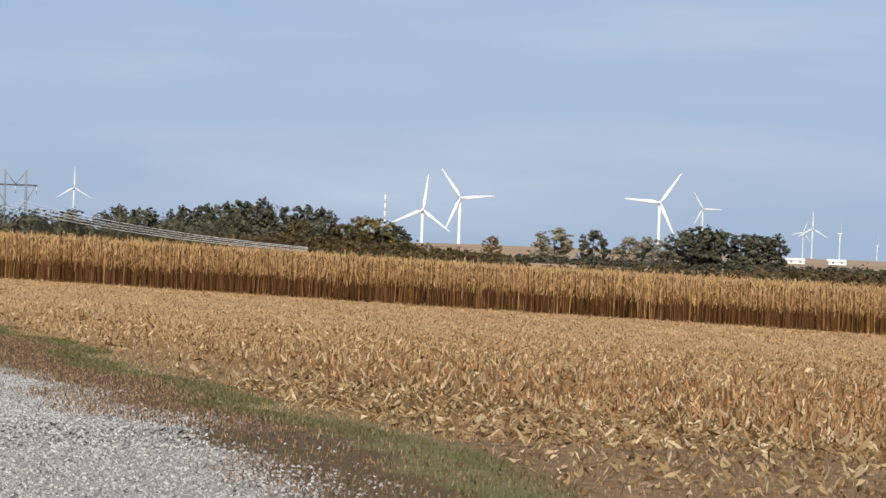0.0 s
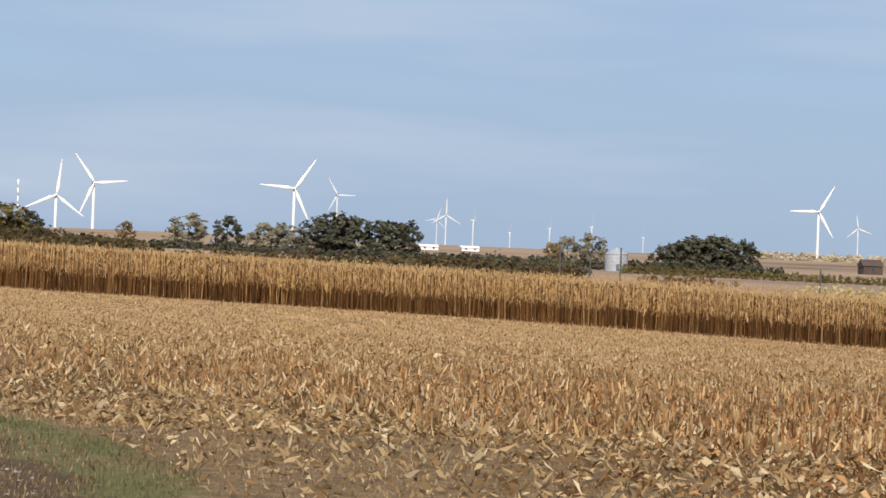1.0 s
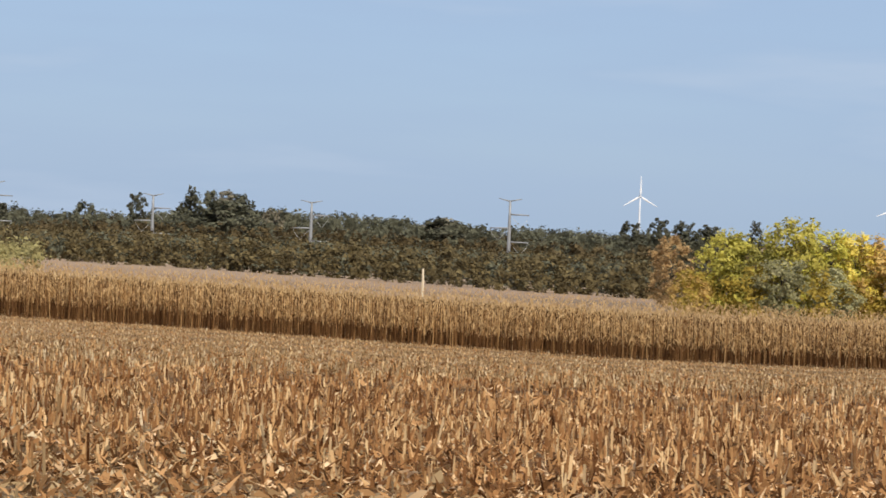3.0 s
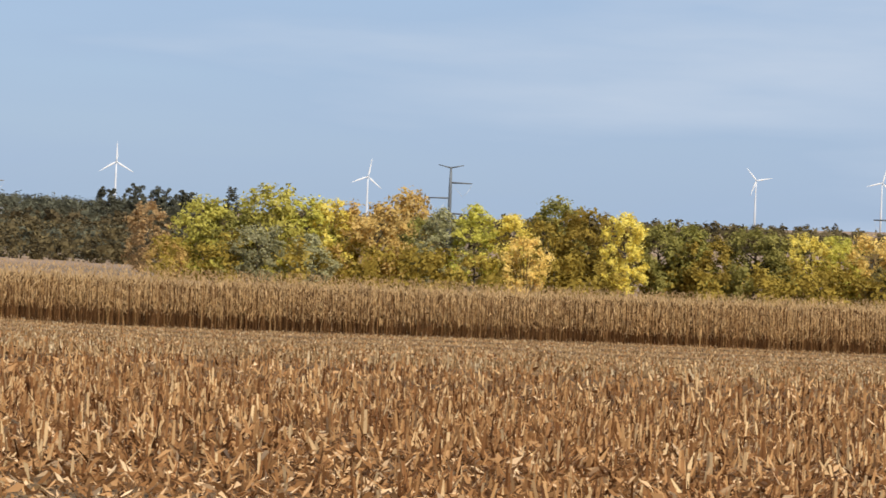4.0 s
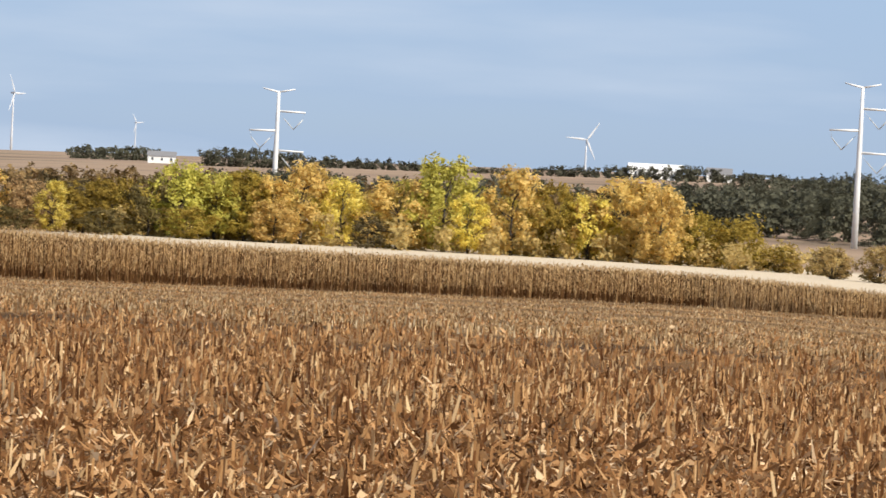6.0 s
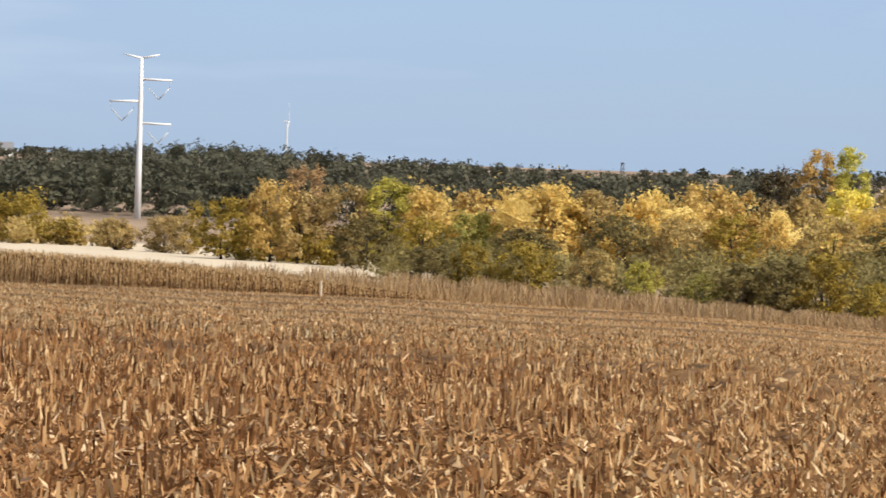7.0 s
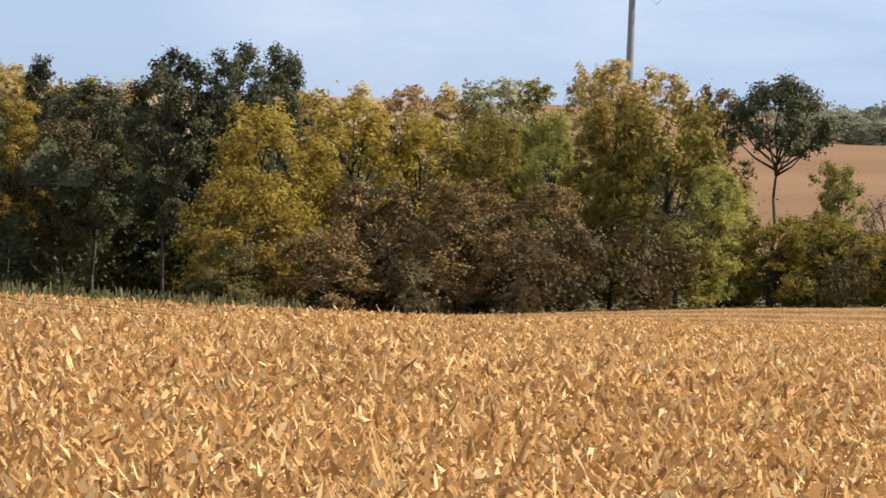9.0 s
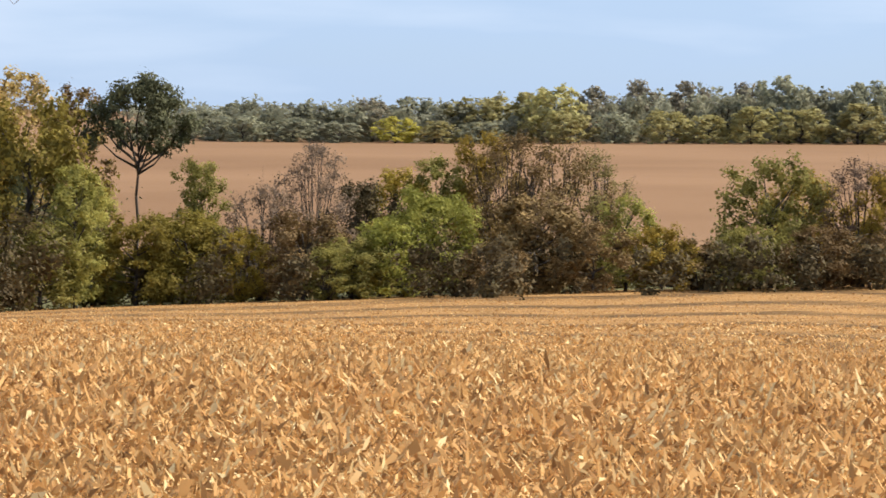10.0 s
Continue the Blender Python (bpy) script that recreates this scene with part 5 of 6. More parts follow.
grove(975, "far trees behind the corn", [
    (-3.24, 0.33, 14.2, "dome", "dark"), (-3.7, 0.25, 11.1, "dome", "dark"), (-2.82, 0.25, 9.5, "dome", "dark"), (-2.4, 0.26, 8.7, "dome", "dark"), (-2.03, 0.22, 9.5, "dome", "dark"),
    (-4.39, 0.17, 9.5, "dome", "dark"), (-1.29, 0.1, 14.5, "dome", "dull", 940), (-2.49, 0, 9.1, "dome", "shade", 930), (-1.7, -0.03, 9, "dome", "shade", 920),
    (-0.86, -0.03, 9.2, "dome", "dark", 940), (-5.03, 0.11, 12.7, "dome", "dark"), (-5.44, 0.15, 9.5, "dome", "dark"), (-4.02, 0.21, 9.5, "dome", "dark")])
grove(400, "wooded slope beyond the field", [(89.6, 0.12, 10, "oval", "pale"), (90.4, 0.2, 10, "oval", "olive"), (91.2, 0.25, 10, "oval", "pale"), (94.6, 0.0, 11, "oval", "pale"), (95.5, -0.08, 11, "oval", "olive"), (96.4, -0.1, 11, "oval", "pale"), (99.2, -0.1, 11, "oval", "olive")])
# added back row whose dark leaves stand in for shade beneath the crowns
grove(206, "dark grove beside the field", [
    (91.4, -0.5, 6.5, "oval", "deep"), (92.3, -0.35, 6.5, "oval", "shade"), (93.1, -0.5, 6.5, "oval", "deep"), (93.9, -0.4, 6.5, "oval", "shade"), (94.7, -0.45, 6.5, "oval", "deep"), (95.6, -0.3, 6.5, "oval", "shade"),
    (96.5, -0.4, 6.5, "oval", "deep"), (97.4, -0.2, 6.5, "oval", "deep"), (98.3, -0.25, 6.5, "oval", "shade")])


# ---- woods ----
def woods(name, label, b0, b1, ranges, tops, height, color, density, size, seed=0):
    """A far wood as one mass of crowns, row behind row; tops: highest elevation of its edge along the bearings."""
    rng = np.random.default_rng(int(abs(b0) * 10 + ranges[0]) + seed)
    lobes = []
    for r in ranges:
        step = math.degrees(0.3 * height / r)
        for b in np.arange(b0, b1, step):
            b = b + rng.normal(0, step * 0.4)
            p = on_ground(b, r + rng.normal(0, 8))
            cap = EYE_H + r * math.tan(radians(np.interp(b, np.linspace(b0, b1, len(tops)), tops)))
            zt = min(p.z + height * rng.uniform(0.7, 1.15), cap - rng.uniform(0, 0.35) * height)
            if zt < p.z + 1.0:
                continue
            z = zt
            while z > p.z + 0.3:
                rad = min(rng.uniform(0.2, 0.4) * height, max(z - p.z, 0.5))
                lobes.append((p.x + rng.normal(0, 0.1 * height), p.y + rng.normal(0, 0.1 * height), z - rad * 0.7, rad, rad * 0.8))
                z -= rad * 1.2
    core = core_tris(rng, lobes, 3, 0.7)
    fine = min(size * 0.8, 0.0006 * ranges[0])
    count = int(min(1.5 * density * (size * 0.8 / fine) ** 2, 115 if ranges[0] < 450 else 48) * len(lobes))
    ob = new(name, crown_mesh(name, crown_tris(rng, lobes, count, fine, 7, 0.3 if ranges[0] < 700 else 0.16), core, color))
    tagged(ob, label, "woods", kind="stuff")


HILL = [-0.1, 0.0, 0.02, -0.25, -0.18, 0.05, 0.16, -0.1, -0.2, -0.22, -0.1]
woods("far_woods", "dark green far woods behind the corn", -8.4, -0.4, [950, 975, 1000, 1025], [0.11, 0.11, 0.1, 0.05, 0.03, 0.07, 0.09, 0.09, 0.13, 0.23, 0.24, 0.12, 0.09, 0.03, -0.06, -0.35], 16, "dark", 19, 1.25)
woods("far_woods", "olive shrubs at the foot of far woods", -9.5, 1.0, [800, 830], [-0.3, -0.3, -0.3, -0.25, -0.2, -0.3, -0.4], 5, "shade", 26, 0.43)
woods("far_woods", "dark hillside woods beyond the pylons", 17.3, 33.2, [1400, 1480, 1560, 1650, 1750, 1850, 1950], HILL, 15, "dark", 10, 0.87)
woods("far_woods", "brown and olive hillside woods beyond the pylons", 19.5, 33.4, [1360, 1450, 1540, 1640], [-0.6, -0.4, -0.3, -0.25, -0.3, -0.3, -0.4, -0.4], 9, "shade", 15, 0.85, 3)
woods("far_woods", "brown scrub in the valley", 17.0, 33.4, [600, 700, 800, 900, 1000, 1100, 1220], [-0.55, -0.55, -0.55, -0.55, -0.55, -0.5, -0.5], 6, "shade", 14, 0.62)
woods("far_woods", "olive and dark scrub in the valley", 17.0, 33.4, [650, 850, 1050], [-0.6, -0.55, -0.6, -0.55, -0.6, -0.5, -0.5], 6, "dark", 14, 0.62, 9)
woods("far_woods", "dark wooded hill in the distance", 58.8, 72.5, [800, 880, 960, 1040, 1120, 1200, 1260], [-0.4, -0.1, 0.1, 0.22, 0.1, 0.06, 0.0, -0.08, -0.1, -0.1], 13, "dark", 17, 1.15)
woods("far_woods", "olive woods across the tan field, paled for haze", 107.0, 123, [1215, 1245, 1275, 1305], [-0.02, 0.06, 0.1, 0.18, 0.42, 0.48, 0.58, 0.66], 19, "muted", 24, 1.45)
woods("far_hedge", "low dark hedge beyond the corn", -1, 8.2, [520, 560, 700], [-0.42, -0.52, -0.56, -0.56, -0.54, -0.55], 4, "shade", 26, 0.43)
woods("far_hedge", "far dark hedge below the farm", -1, 11.5, [1040, 1100], [-0.38, -0.44, -0.46, -0.46, -0.46, -0.5], 4, "dark", 24, 0.5)
woods("far_hedge", "low dark brush around the farm bin", 6.2, 8.4, [640, 670], [-0.52, -0.48, -0.48, -0.6], 5, "dark", 26, 0.43)
woods("far_hedge", "low brown brush beyond the corn", 8.9, 11, [560], [-0.72, -0.68, -0.75], 2.4, "brown", 26, 0.20)
woods("far_hedge", "thin dark hedge across the far field", 8.9, 14.6, [900], [-0.52, -0.54, -0.58, -0.62], 2.2, "dull", 26, 0.25)
woods("far_woods", "distant dark tree line on the ridge", 44.8, 48, [1500, 1560], [-0.45, -0.4, -0.4], 12, "dark", 15, 1.15)
woods("far_woods", "distant dark tree line on the ridge", 53.5, 62.0, [2150, 2200], [-0.05, -0.05, -0.1, 0.02, 0.1, 0.05, 0.0], 12, "dark", 15, 1.15)
woods("far_woods", "distant dark tree line on the horizon", 70.5, 92.0, [1900, 1960], [-0.05, 0.02, -0.05, 0.0, 0.02, -0.02, 0.03], 14, "dark", 24, 1.19)
woods("far_woods", "blue-grey tree lines on the far ridge", 53.5, 64, [1050, 1250, 1500, 1800], [-0.5, -0.3, -0.45, -0.25, -0.4, -0.2, -0.3], 10, "dark", 13, 1.05, 5)
woods("far_woods", "blue-grey tree lines on the far ridge", 68.5, 90.0, [900, 1100, 1350, 1600], [-0.2, -0.15, -0.12, -0.1, -0.1, -0.1, -0.1], 11, "dark", 12, 1.1, 6)
woods("far_woods", "dark clump of trees beside the far farm", 51.6, 53.4, [1890, 1910], [-0.02, 0.12, 0.06, 0.0, -0.1], 11, "dark", 26, 0.8)
woods("far_woods", "dark clump of trees beside the far farm", 49.4, 50.75, [2190, 2210], [-0.1, 0.02, 0.0, -0.06], 8, "dark", 26, 0.7)
woods("far_woods", "muted yellow and grey-green canopy beyond the slope", 80.5, 96.0, [445, 470, 500], [-0.05, 0.0, 0.05, 0.0, 0.1, 0.15, 0.1], 13, "pale", 20, 0.6, 2)
woods("far_woods", "golden canopy below the hill", 67.0, 83.0, [424, 445], [-0.4, -0.35, -0.32, -0.3, -0.25, -0.1, -0.05], 12, "gold", 18, 0.55, 2)
woods("yellow_scrub", "low pale yellow scrub behind the corn", 11.8, 18.5, [400, 425], [-0.72, -0.63, -0.62, -0.63, -0.63, -0.66], 5, "lemon", 26, 0.31)
woods("yellow_scrub", "low dull yellow scrub behind the corn", 14.5, 22.0, [410, 435], [-0.8, -0.72, -0.74, -0.68, -0.7, -0.75], 4.5, "sage", 22, 0.31, 3)


woods("tree_belt", "dense olive trees filling the belt behind the corn", 44.6, 50.5, [522, 540], [-0.62, -0.55, -0.6, -0.5, -0.55], 9, "shade", 26, 0.5)
woods("tree_belt", "dense golden-olive trees filling the belt behind the corn", 49.5, 60.5, [522, 540], [-0.6, -0.5, -0.45, -0.5, -0.4, -0.45, -0.6], 9, "olive", 26, 0.5)
woods("far_woods", "dark wooded slope behind the golden belt", 51.5, 64.5, [800, 900, 1000], [-0.4, -0.2, -0.35, -0.15, -0.3, -0.12, -0.25, -0.1, -0.1], 10, "dark", 15, 0.8, 8)
woods("undergrowth", "tangled yellow-green undergrowth below the tree belt", 32.6, 45.2, [422, 432], [-0.75, -0.55, -0.6, -0.7, -0.8, -0.8], 5.5, "olive", 26, 0.47)
woods("undergrowth", "tangled tan undergrowth below the tree belt", 44.0, 62.0, [506, 518], [-0.9, -0.95, -0.95, -0.9, -0.9, -1.0, -1.1], 5, "pale", 26, 0.43)
woods("undergrowth", "tangled olive undergrowth below the hill", 64.0, 84.0, [440, 455], [-1.0, -0.9, -0.8, -0.7, -0.7, -0.6, -0.5], 6, "olive", 26, 0.51)
woods("undergrowth", "dull brown undergrowth below the hill", 66.5, 76.0, [300, 330], [-1.35, -1.3, -1.25, -1.2], 6, "dull", 26, 0.45)
# next two: leaf colour darkened to stand in for shade below the slope
woods("undergrowth", "grey-brown undergrowth below the slope, darkened for shade", 75.0, 84.0, [300, 330], [-1.4, -1.0, -1.4, -1.0, -1.3, -0.9], 6, "shade", 36, 0.34)
woods("undergrowth", "brown thicket below the slope, darkened for shade", 80.0, 90.5, [235, 255, 300], [-1.6, -1.1, -1.4, -0.9, -1.2, -0.8], 5, "shade", 38, 0.34)
# deep green fill in place of the black shade among the trunks
woods("undergrowth", "thicket in the grove, dark-leaved to stand for shade", 88.8, 106.0, [196, 208, 222, 240], [-0.9, -0.6, -0.6, -0.5, -0.6, -0.9], 11, "deep", 34, 0.45)
woods("undergrowth", "olive and brown thicket along the field edge", 98.4, 106.2, [160, 176], [-1.5, -1.4, -1.6], 4.5, "shade", 26, 0.31)
woods("undergrowth", "low olive thicket along the field edge", 106.2, 121.5, [162, 176], [-1.7, -1.9, -1.7, -2.0, -1.8, -1.9], 2.6, "shade", 26, 0.20)
woods("far_woods", "dark tree line beyond the yellow belt", 44.3, 47.7, [720, 800, 900], [-0.44, -0.42, -0.41, -0.39, -0.36, -0.38, -0.4], 8, "brown", 24, 0.68)
woods("far_woods", "dark and brown tree line beyond the yellow belt", 45.2, 59, [760, 840], [-0.51, -0.37, -0.33, -0.34, -0.33, -0.39, -0.29, -0.31, -0.36, -0.33, -0.29, -0.25, -0.24, -0.22, -0.2, -0.19, -0.17, -0.16], 8, "brown", 24, 0.68)
woods("far_woods", "dark tree line behind the yellow belt", 33.3, 45.5, [1250, 1330, 1410], [-0.1, -0.15, -0.25, -0.2, -0.25, -0.3], 12, "shade", 15, 1.15)


woods("far_woods", "tan and olive canopy rising behind the grove", 88.5, 106, [300, 330], [0.04, 0.12, 0.2, 0.3, 0.24, -0.04, 0.05, -0.09, -0.05, 0.07, 0.2, 0.24, 0.32, 0.37, 0.16], 14, "olive", 22, 0.45, 7)
woods("far_scrub", "pale cream scrub along the far horizon", 11.05, 17.19, [2300, 2350], [-0.22, -0.24, -0.25, -0.32, -0.35, -0.42], 7, "cream", 18, 0.9)


# ---- wind turbines ----
def blade_mesh():
    vs, fs = [], []
    secs = [(0, 0.95, 0.95), (2.5, 1.1, 0.8), (8, 2.3, 0.6), (20, 1.6, 0.4), (33, 1.0, 0.28), (40, 0.6, 0.2), (42, 0.2, 0.1)]
    return mesh_from("blade", *ring_tube([((0.25 * (w - 0.95), 0, z), w, d) for z, w, d in secs], 10), M_WHITE, True)


TURB = dict(
    tower=mesh_from("tower", *ring_tube([((0, 0, z), 2.2 - 0.9 * z / 80, 2.2 - 0.9 * z / 80) for z in (-70, 0, 25, 50, 78.5)], 16), M_WHITE, True),
    nacelle=box_mesh("nacelle", (-1.8, -2.6, -1.7), (1.8, 6.5, 1.9), M_WHITE, 0.5),
    hub=mesh_from("hub", *ring_tube([((0, 0, z), w, w) for z, w in ((-1.6, 1.5), (0, 1.6), (1.2, 1.2), (2.0, 0.3))], 12), M_WHITE, True),
    blade=blade_mesh())


# far turbines: same meshes, white dulled towards blue in place of haze
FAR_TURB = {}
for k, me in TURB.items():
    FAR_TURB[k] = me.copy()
    FAR_TURB[k].materials[0] = M_HAZE_WHITE


def turbine(b, e, size, first, yaw=12.0):
    """size: blade's apparent length in thousandths of a radian; first: clockwise angle of a blade from upright; yaw: turn away from facing the road."""
    r = min(42000.0 / size, 4550.0)
    s = size * r / 42000.0
    p = way(b, e, r)
    root = base_at("wind_turbine", Matrix.LocRotScale(p - Vector((0, 0, 80 * s)), Euler((0, 0, radians(-b + yaw))), (s, s, s)))
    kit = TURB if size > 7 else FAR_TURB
    part("tower", kit["tower"], root)
    part("nacelle", kit["nacelle"], root, m=pose(0, 0, 80))
    hub = part("hub", kit["hub"], root, m=pose(0, -3.4, 80, 90, 0, 0))
    for k in range(3):
        part("blade", kit["blade"], hub, m=pose(0, 0, 0, -90, 0, 0) @ pose(0, 0, 0, 0, first + 120 * k, 0) @ pose(0, 0, 1.2))
    tagged(root, "white three-bladed wind turbine on a tapered tower" if size > 7 else "small distant white wind turbine on the horizon", "wind turbine", "wind farm")


for row in [(-6.14, 0.41, 5.8, 0), (-0.42, 0.24, 10.0, 7), (0.19, 0.46, 9.7, -35), (3.47, 0.49, 10.2, 35), (4.18, 0.41, 5.4, -30), (5.98, 0.15, 4.9, 0), (5.83, 0.08, 3.3, 20), (12.08, 0.43, 8.4, 30), (12.73, 0.18, 4.2, -10),
            (18.55, 0.33, 6.0, 0), (31.79, 0.34, 5.7, 0), (35.92, 0.26, 5.2, 10), (42.29, 0.45, 4.5, -40), (44.34, 0.49, 4.6, 15), (57.80, 0.43, 6.1, 35)]:
    turbine(*row)
for row in [(6.43, 0.08, 4.5, 0, 88), (7.04, -0.10, 3.2, 0, 88), (7.69, -0.01, 3.6, 0, 88), (8.38, 0.04, 3.8, 0, 88), (9.23, -0.10, 3.0, 0, 88), (16.32, 0.35, 6.5, 0, 85), (16.76, 0.08, 5.0, 0, 85), (48.39, 0.70, 5.8, 90, 58), (50.40, 0.32, 3.3, 85, 50), (64.67, 0.55, 5.9, 0, 85)]:
    turbine(*row)


# ---- pylons and poles ----
def pylon(b, e, r, mat, label, yaw=0.0):
    """Single steel pole with a raised V top and three side arms, its tip at elevation e."""
    p = on_ground(b, r)
    h = EYE_H + r * math.tan(radians(e)) - p.z
    root = base_at("transmission_pole", Matrix.LocRotScale(p, Euler((0, 0, radians(-b + yaw))), None))
    part("pole", mesh_from("pole", *ring_tube([((0, 0, z), w, w) for z, w in ((-0.5, 0.75), (h * 0.4, 0.62), (h * 0.75, 0.48), (h, 0.34))], 12), mat, True), root)
    for s in (-1, 1):
        part("top_arm", rods_mesh("top_arm", [((0, 0, h - 0.2), (s * 3.9, 0, h + 0.65), 0.26, 0.14)], mat), root)
    thick = 0.13 if 600 < r < 900 else 0.05
    for k, s in ((1, 1), (2, -1), (3, 1)):
        z = h - 4.75 * k
        arm = part("side_arm", rods_mesh("side_arm", [((0, 0, z), (s * 6.7, 0, z - 0.1), 0.3, 0.2)], mat), root)
        part("insulator", rods_mesh("insulator", [((s * 1.6, 0, z - 1.8), (s * 3.9, 0, z - 4.3), thick, thick), ((s * 6.1, 0, z - 1.8), (s * 3.9, 0, z - 4.3), thick, thick), ((s * 1.6, 0, z - 1.8), (s * 0.3, 0, z - 0.4), 0.03, 0.03), ((s * 6.1, 0, z - 1.8), (s * 6.5, 0, z - 0.2), 0.03, 0.03)], M_INSUL), arm, "pale V-shaped insulator string")
    tagged(root, label, "power pylon", "transmission line")


for b, e, r in [(18.62, 0.71, 1340), (21.22, 0.17, 1320), (23.8, 0.06, 1310), (26.4, 0.04, 1280), (29.66, 0.19, 1200)]:
    pylon(b, e, r, M_MID_STEEL, "grey steel transmission pole before the dark woods")
# these two poles take the dark steel to show them in shade
for b, e, r in [(37.28, 0.47, 1073), (44.61, 0.43, 1000)]:
    pylon(b, e, r, M_GREY_STEEL, "steel transmission pole above the yellow trees, darkened for shade")
for b, e, r in [(52.71, 0.96, 840), (62.26, 1.53, 756), (80.17, 1.96, 620)]:
    pylon(b, e, r, M_STEEL, "pale sunlit steel transmission pole with side arms")
pylon(104.55, 3.39, 560, M_MID_STEEL, "grey steel transmission pole rising behind the thicket")
for b, e, r in [(15.08, 0.44, 1900), (15.5, 0.45, 2050), (15.96, 0.5, 2000), (15.19, 0.07, 2900), (15.76, 0.03, 3200)]:
    pylon(b, e, r, M_MID_STEEL, "distant grey transmission pole with side arms")


def h_frame(b, e, r, gap, yaw=0.0, braced=True, peaked=False):
    p = on_ground(b, r)
    h = EYE_H + r * math.tan(radians(e)) - p.z
    root = base_at("h_frame_pylon", Matrix.LocRotScale(p, Euler((0, 0, radians(-b + yaw))), None))
    for s in (-1, 1):
        part("pole", mesh_from("pole", *ring_tube([((s * gap / 2, 0, z), w, w) for z, w in ((-1.5, 0.42), (h * 0.5, 0.36), (h, 0.26))], 10), M_HAZED_WOOD, True), root)
        if braced:
            part("brace", rods_mesh("brace", [((s * gap / 2, 0.3, h - 9.0), (-s * gap / 2, 0.3, h - 16.0), 0.14, 0.14)], M_HAZED_WOOD), root)
    zc = h - 4.3
    part("crossarm", box_mesh("crossarm", (-gap * 1.05, -0.25, zc - 0.22), (gap * 1.05, 0.25, zc + 0.22), M_WOOD, 0.05), root)
    if peaked:
        for s in (-1, 1):
            part("brace", rods_mesh("brace", [((s * gap / 2, 0, h - 0.3), (0, 0, zc + 0.2), 0.13, 0.13)], M_HAZED_WOOD), root)
            part("brace", rods_mesh("brace", [((s * gap / 2, 0, zc - 5.0), (s * gap * 0.95, 0, zc - 0.2), 0.13, 0.13)], M_HAZED_WOOD), root)
    for x in (-gap, 0, gap):
        part("insulator", rods_mesh("insulator", [((x, 0, zc - 0.2), (x, 0, zc - 2.4), 0.13, 0.13)], M_INSUL), root)
    return tagged(root, "wooden H-frame transmission structure, greyed for haze, with darker crossarm", "power pylon", "H-frame line")


h_frame(14.28, 0.91, 985, 6.1, 0.0, False)
h_frame(16.29, 0.89, 1045, 6.3)
h_frame(-7.1, 0.67, 1000, 6.0, 0.0, True, True)


def post(b, r, lo, hi, mat, label, width=0.14, name="wooden_post"):
    p = on_ground(b, r)
    h = max(EYE_H + r * math.tan(radians(hi)) - p.z, 0.4)
    me = mesh_from(name, *ring_tube([((0, 0, -0.3), width, width), ((0.02, 0, h * 0.6), width * 0.92, width * 0.92), ((0, 0, h), width * 0.8, width * 0.8)], 8), mat, False)
    ob = new(name, me)
    ob.location = p
    tagged(ob, label, "post")


for b, lo, hi in [(7.87, -0.66, -0.29), (8.37, -0.78, -0.45), (8.87, -0.83, -0.28), (12.14, -0.83, -0.51), (13.25, -0.88, -0.37), (13.61, -0.82, -0.39), (14.24, -0.75, -0.2), (14.56, -0.79, -0.18)]:
    post(b, 505, lo, hi, M_WOOD, "dark weathered wooden utility pole behind the corn", 0.14, "utility_pole")
for b, hi in ((16.58, 0.17), (16.84, 0.18), (17.12, 0.19), (17.36, 0.1), (15.2, 0.03), (15.78, -0.04)):
    post(b, 1150, 0, hi, M_HAZED_WOOD, "distant wooden utility pole, greyed for haze", 0.2, "utility_pole")
post(28.27, 300, -1.4, -0.98, M_STAKE, "pale grey post standing in the corn", 0.12)
post(45.75, 173, 0, -2.08, M_STAKE, "pale wooden stake at the corn's edge", 0.07, "survey_stake")
post(65.3, 173, 0, -2.05, M_STAKE, "pale wooden stake at the corn's edge", 0.07, "survey_stake")


def cable(a, b, sag, radius, mat):
    cu = bpy.data.curves.new("power_cable", "CURVE")
    cu.dimensions, cu.bevel_depth, cu.bevel_resolution = "3D", radius, 1
    sp = cu.splines.new("POLY")
    sp.points.add(23)
    for i in range(24):
        k = i / 23
        q = a.lerp(b, k)
        sp.points[i].co = (q.x, q.y, q.z - 4 * sag * k * (1 - k), 1)
    cu.materials.append(mat)
    ob = new("power_cable", cu)
    tagged(ob, "thin pale overhead power cable", "cable", "overhead cables")


for k, (e0, e1) in enumerate([(0.13, -0.44), (0.09, -0.46), (0.06, -0.49), (0.02, -0.51)]):
    cable(way(-7.0 - 0.1 * k, e0 + 0.05, 1000), way(-2.3, e1, 620), 1.5, 0.055, M_CABLE)


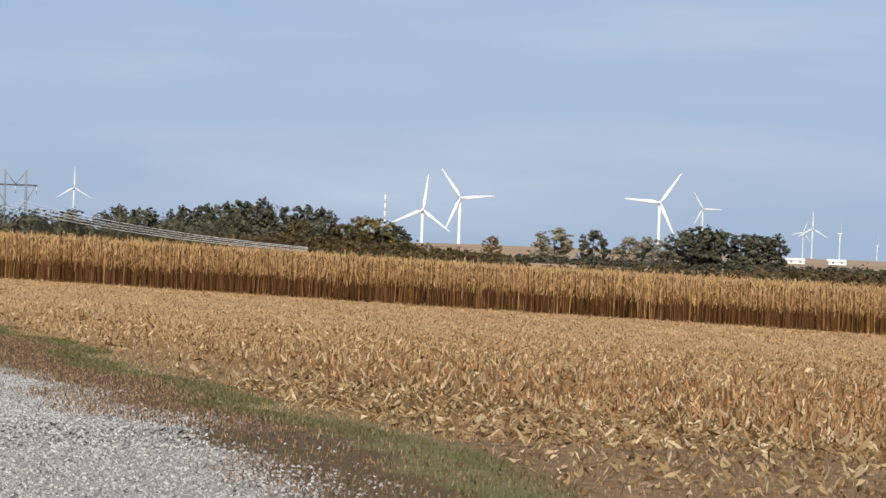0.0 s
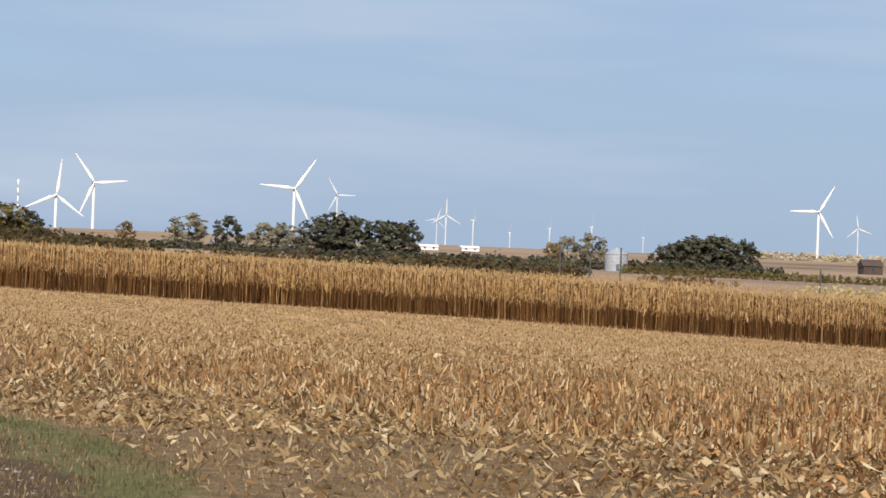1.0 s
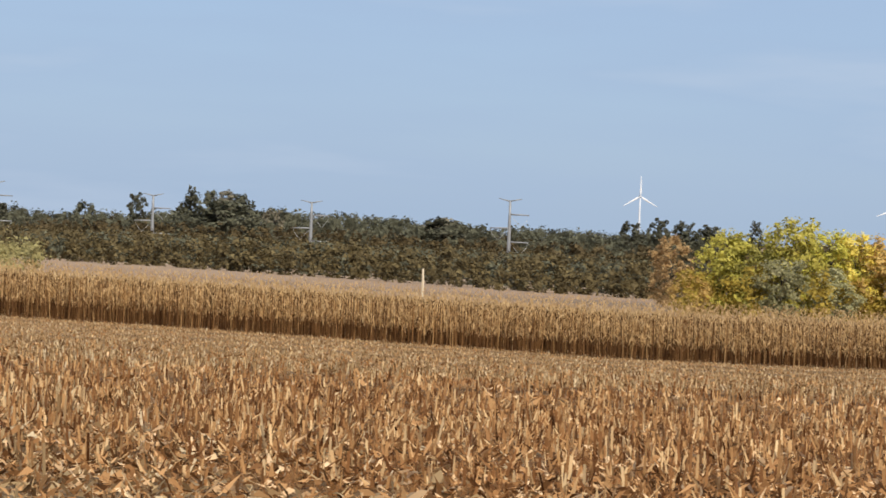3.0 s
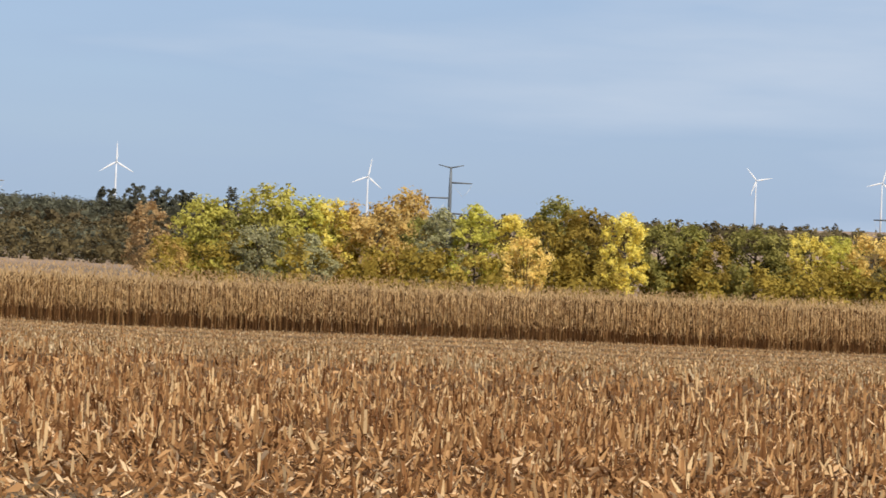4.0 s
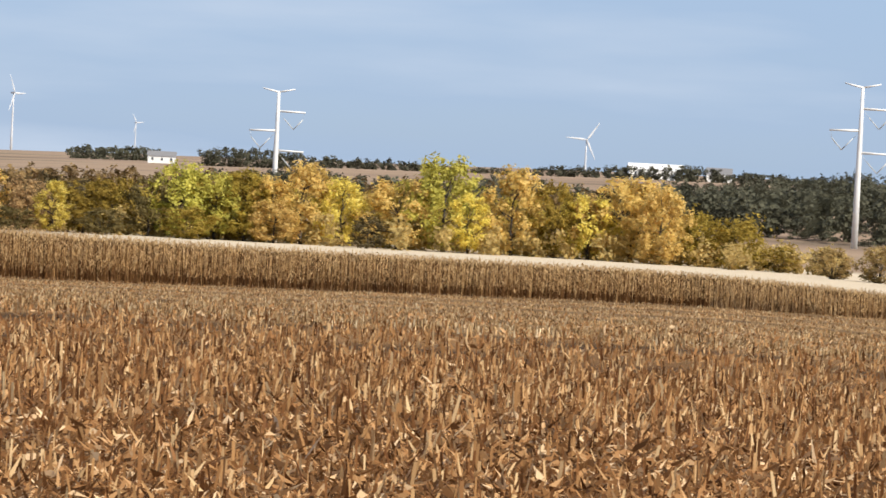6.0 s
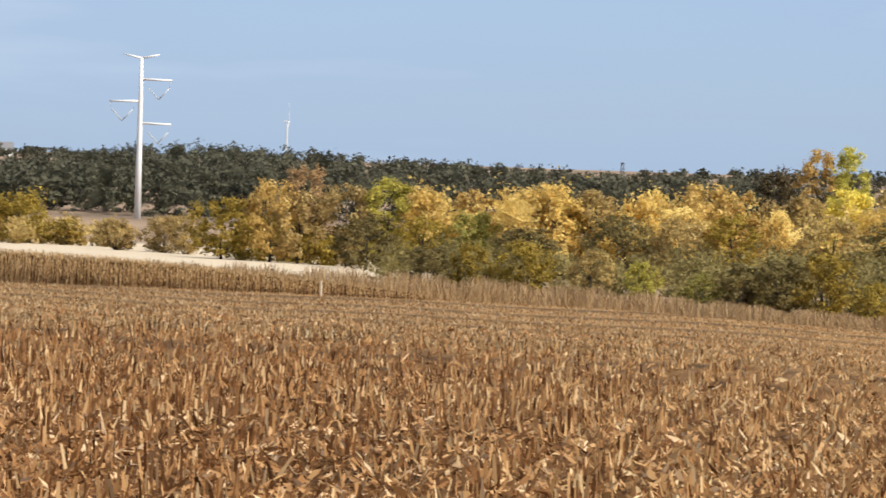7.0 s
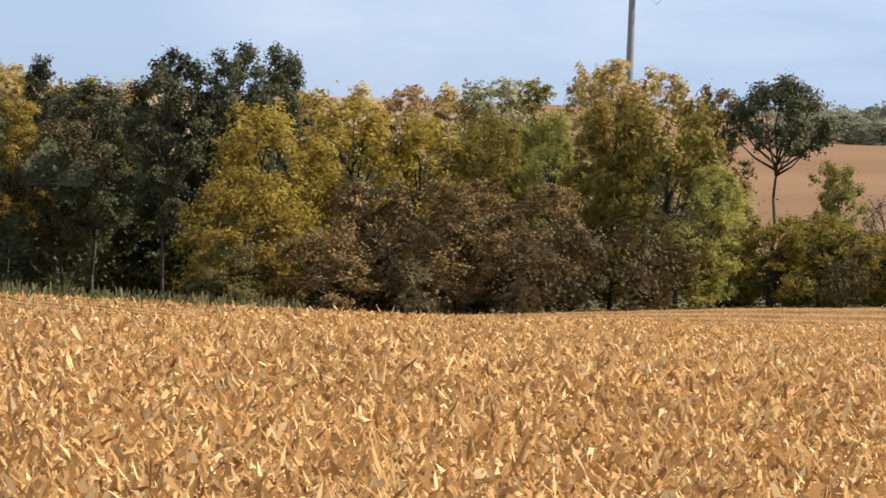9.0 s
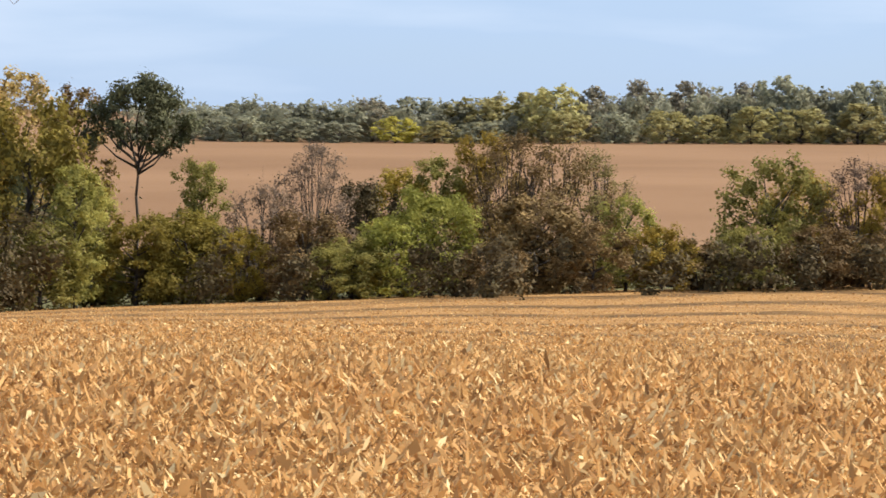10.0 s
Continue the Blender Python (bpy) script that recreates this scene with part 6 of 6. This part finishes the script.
# ---- farm buildings ----
def house(b, r, w, d, wall_h, roof_h, yaw, wall, roof, label, name="farmhouse", windows=3):
    p = on_ground(b, r)
    root = base_at(name, Matrix.LocRotScale(p, Euler((0, 0, radians(-b + yaw))), None))
    part("wall", box_mesh("wall", (-w / 2, -d / 2, -1), (w / 2, d / 2, wall_h), wall), root)
    v = [(-w / 2 - 0.4, -d / 2 - 0.4, wall_h), (w / 2 + 0.4, -d / 2 - 0.4, wall_h), (w / 2 + 0.4, d / 2 + 0.4, wall_h), (-w / 2 - 0.4, d / 2 + 0.4, wall_h), (-w / 2 - 0.4, 0, wall_h + roof_h), (w / 2 + 0.4, 0, wall_h + roof_h)]
    part("roof", mesh_from("roof", v, [(0, 1, 5, 4), (2, 3, 4, 5), (0, 4, 3), (1, 2, 5), (3, 2, 1, 0)], roof), root)
    for i in range(windows):
        x = -w / 2 + w * (i + 0.5) / windows
        part("window", box_mesh("window", (x - 0.6, -d / 2 - 0.06, wall_h * 0.4), (x + 0.6, -d / 2 + 0.02, wall_h * 0.8), M_GLASS), root)
    tagged(root, label, "farm building")


house(2.3, 1165, 6, 6, 2.2, 1.8, 10, M_WHITE, M_ROOF, "small white farmhouse between trees")
house(3.35, 1165, 8, 6, 2.0, 1.6, -8, M_WHITE, M_ROOF, "long white farm shed under trees", "farm_shed")
house(4.5, 1165, 7, 6, 2.2, 1.6, 0, M_WHITE, M_ROOF, "white farmhouse under dark trees")
house(12.95, 1400, 8, 7, 3.4, 2.6, 20, M_RUST, M_RUST, "small rusty brown barn in a field", "barn", 1)
house(50.85, 2000, 16, 9, 4, 3, 0, M_WHITE, M_ROOF, "small far white farm building")
house(58.95, 2200, 34, 14, 6, 4, 5, M_WHITE, M_WHITE, "long white farm shed on the ridge", "farm_shed", 4)
house(60.0, 2200, 16, 10, 5, 4, 0, M_WHITE, M_ROOF, "far white farmhouse on the ridge")


def grain_bin(b, r):
    p = on_ground(b, r)
    root = base_at("grain_bin", Matrix.Translation(p))
    part("wall", mesh_from("wall", *ring_tube([((0, 0, z), 3.25 + 0.03 * (i % 2), 3.25 + 0.03 * (i % 2)) for i, z in enumerate(np.linspace(-0.5, 5.0, 12))], 32), M_BIN, False), root)
    part("roof", mesh_from("roof", *ring_tube([((0, 0, 5.0), 3.4, 3.4), ((0, 0, 6.5), 0.5, 0.5), ((0, 0, 6.8), 0.45, 0.45)], 32), M_BIN, False), root, "conical grey steel roof")
    part("door", box_mesh("door", (-0.5, -3.36, 0.2), (0.5, -3.2, 2.1), M_GREY_STEEL, 0.02), root)
    tagged(root, "round corrugated steel grain bin with conical roof", "grain bin")


grain_bin(8.80, 1000)


def lattice_tower(b, e, r, width, label, name="lattice_tower"):
    """A square lattice mast with cross bracing, its tip at elevation e."""
    p = on_ground(b, r)
    h = EYE_H + r * math.tan(radians(e)) - p.z
    root = base_at(name, Matrix.Translation(p))
    n = max(int(h / (width * 1.4)), 4)
    corner = lambda k, z: Vector((width / 2 * (1 if k in (0, 3) else -1) * (1 - 0.5 * z / h), width / 2 * (1 if k < 2 else -1) * (1 - 0.5 * z / h), z))
    for k in range(4):
        part("leg", rods_mesh("leg", [(corner(k, -0.5), corner(k, h), width * 0.06, width * 0.04)], M_GREY_STEEL), root)
    rods = []
    for i in range(n):
        z0, z1 = h * i / n, h * (i + 1) / n
        for k in range(4):
            k2 = (k + 1) % 4
            rods.append((corner(k, z0), corner(k2, z1), width * 0.03, width * 0.03))
            rods.append((corner(k2, z0), corner(k, z1), width * 0.03, width * 0.03))
    part("bracing", rods_mesh("bracing", rods, M_GREY_STEEL, 4), root)
    part("antenna_array", box_mesh("antenna_array", (-width * 0.4, -width * 0.4, h * 0.9), (width * 0.4, width * 0.4, h * 0.99), M_GREY_STEEL, 0.1), root)
    tagged(root, label, "tower")


lattice_tower(76.6, 0.66, 1500, 2.2, "grey lattice communication tower above the trees")
lattice_tower(70.2, 0.04, 1700, 2.0, "small far grey lattice mast on the hill")


def met_mast(b, e, r):
    p = on_ground(b, r)
    h = EYE_H + r * math.tan(radians(e)) - p.z
    root = base_at("met_mast", Matrix.Translation(p))
    for i in range(6):
        part("mast_section", rods_mesh("mast_section", [((0, 0, h * i / 6), (0, 0, h * (i + 1) / 6), 0.8, 0.8)], M_WHITE), root)
    tagged(root, "slim white measuring mast on the horizon", "mast")


met_mast(-1.04, 0.47, 3600)


for b, r in ((5.70, 1900), (6.38, 1950)):
    house(b, r, 10, 8, 1.8, 1.2, 10, M_WHITE, M_WHITE, "small far white shed on the horizon", "farm_shed", 2)
house(82.95, 900, 14, 8, 3, 2.5, 10, M_WHITE, M_WHITE, "far white shed roof among the trees", "farm_shed", 2)
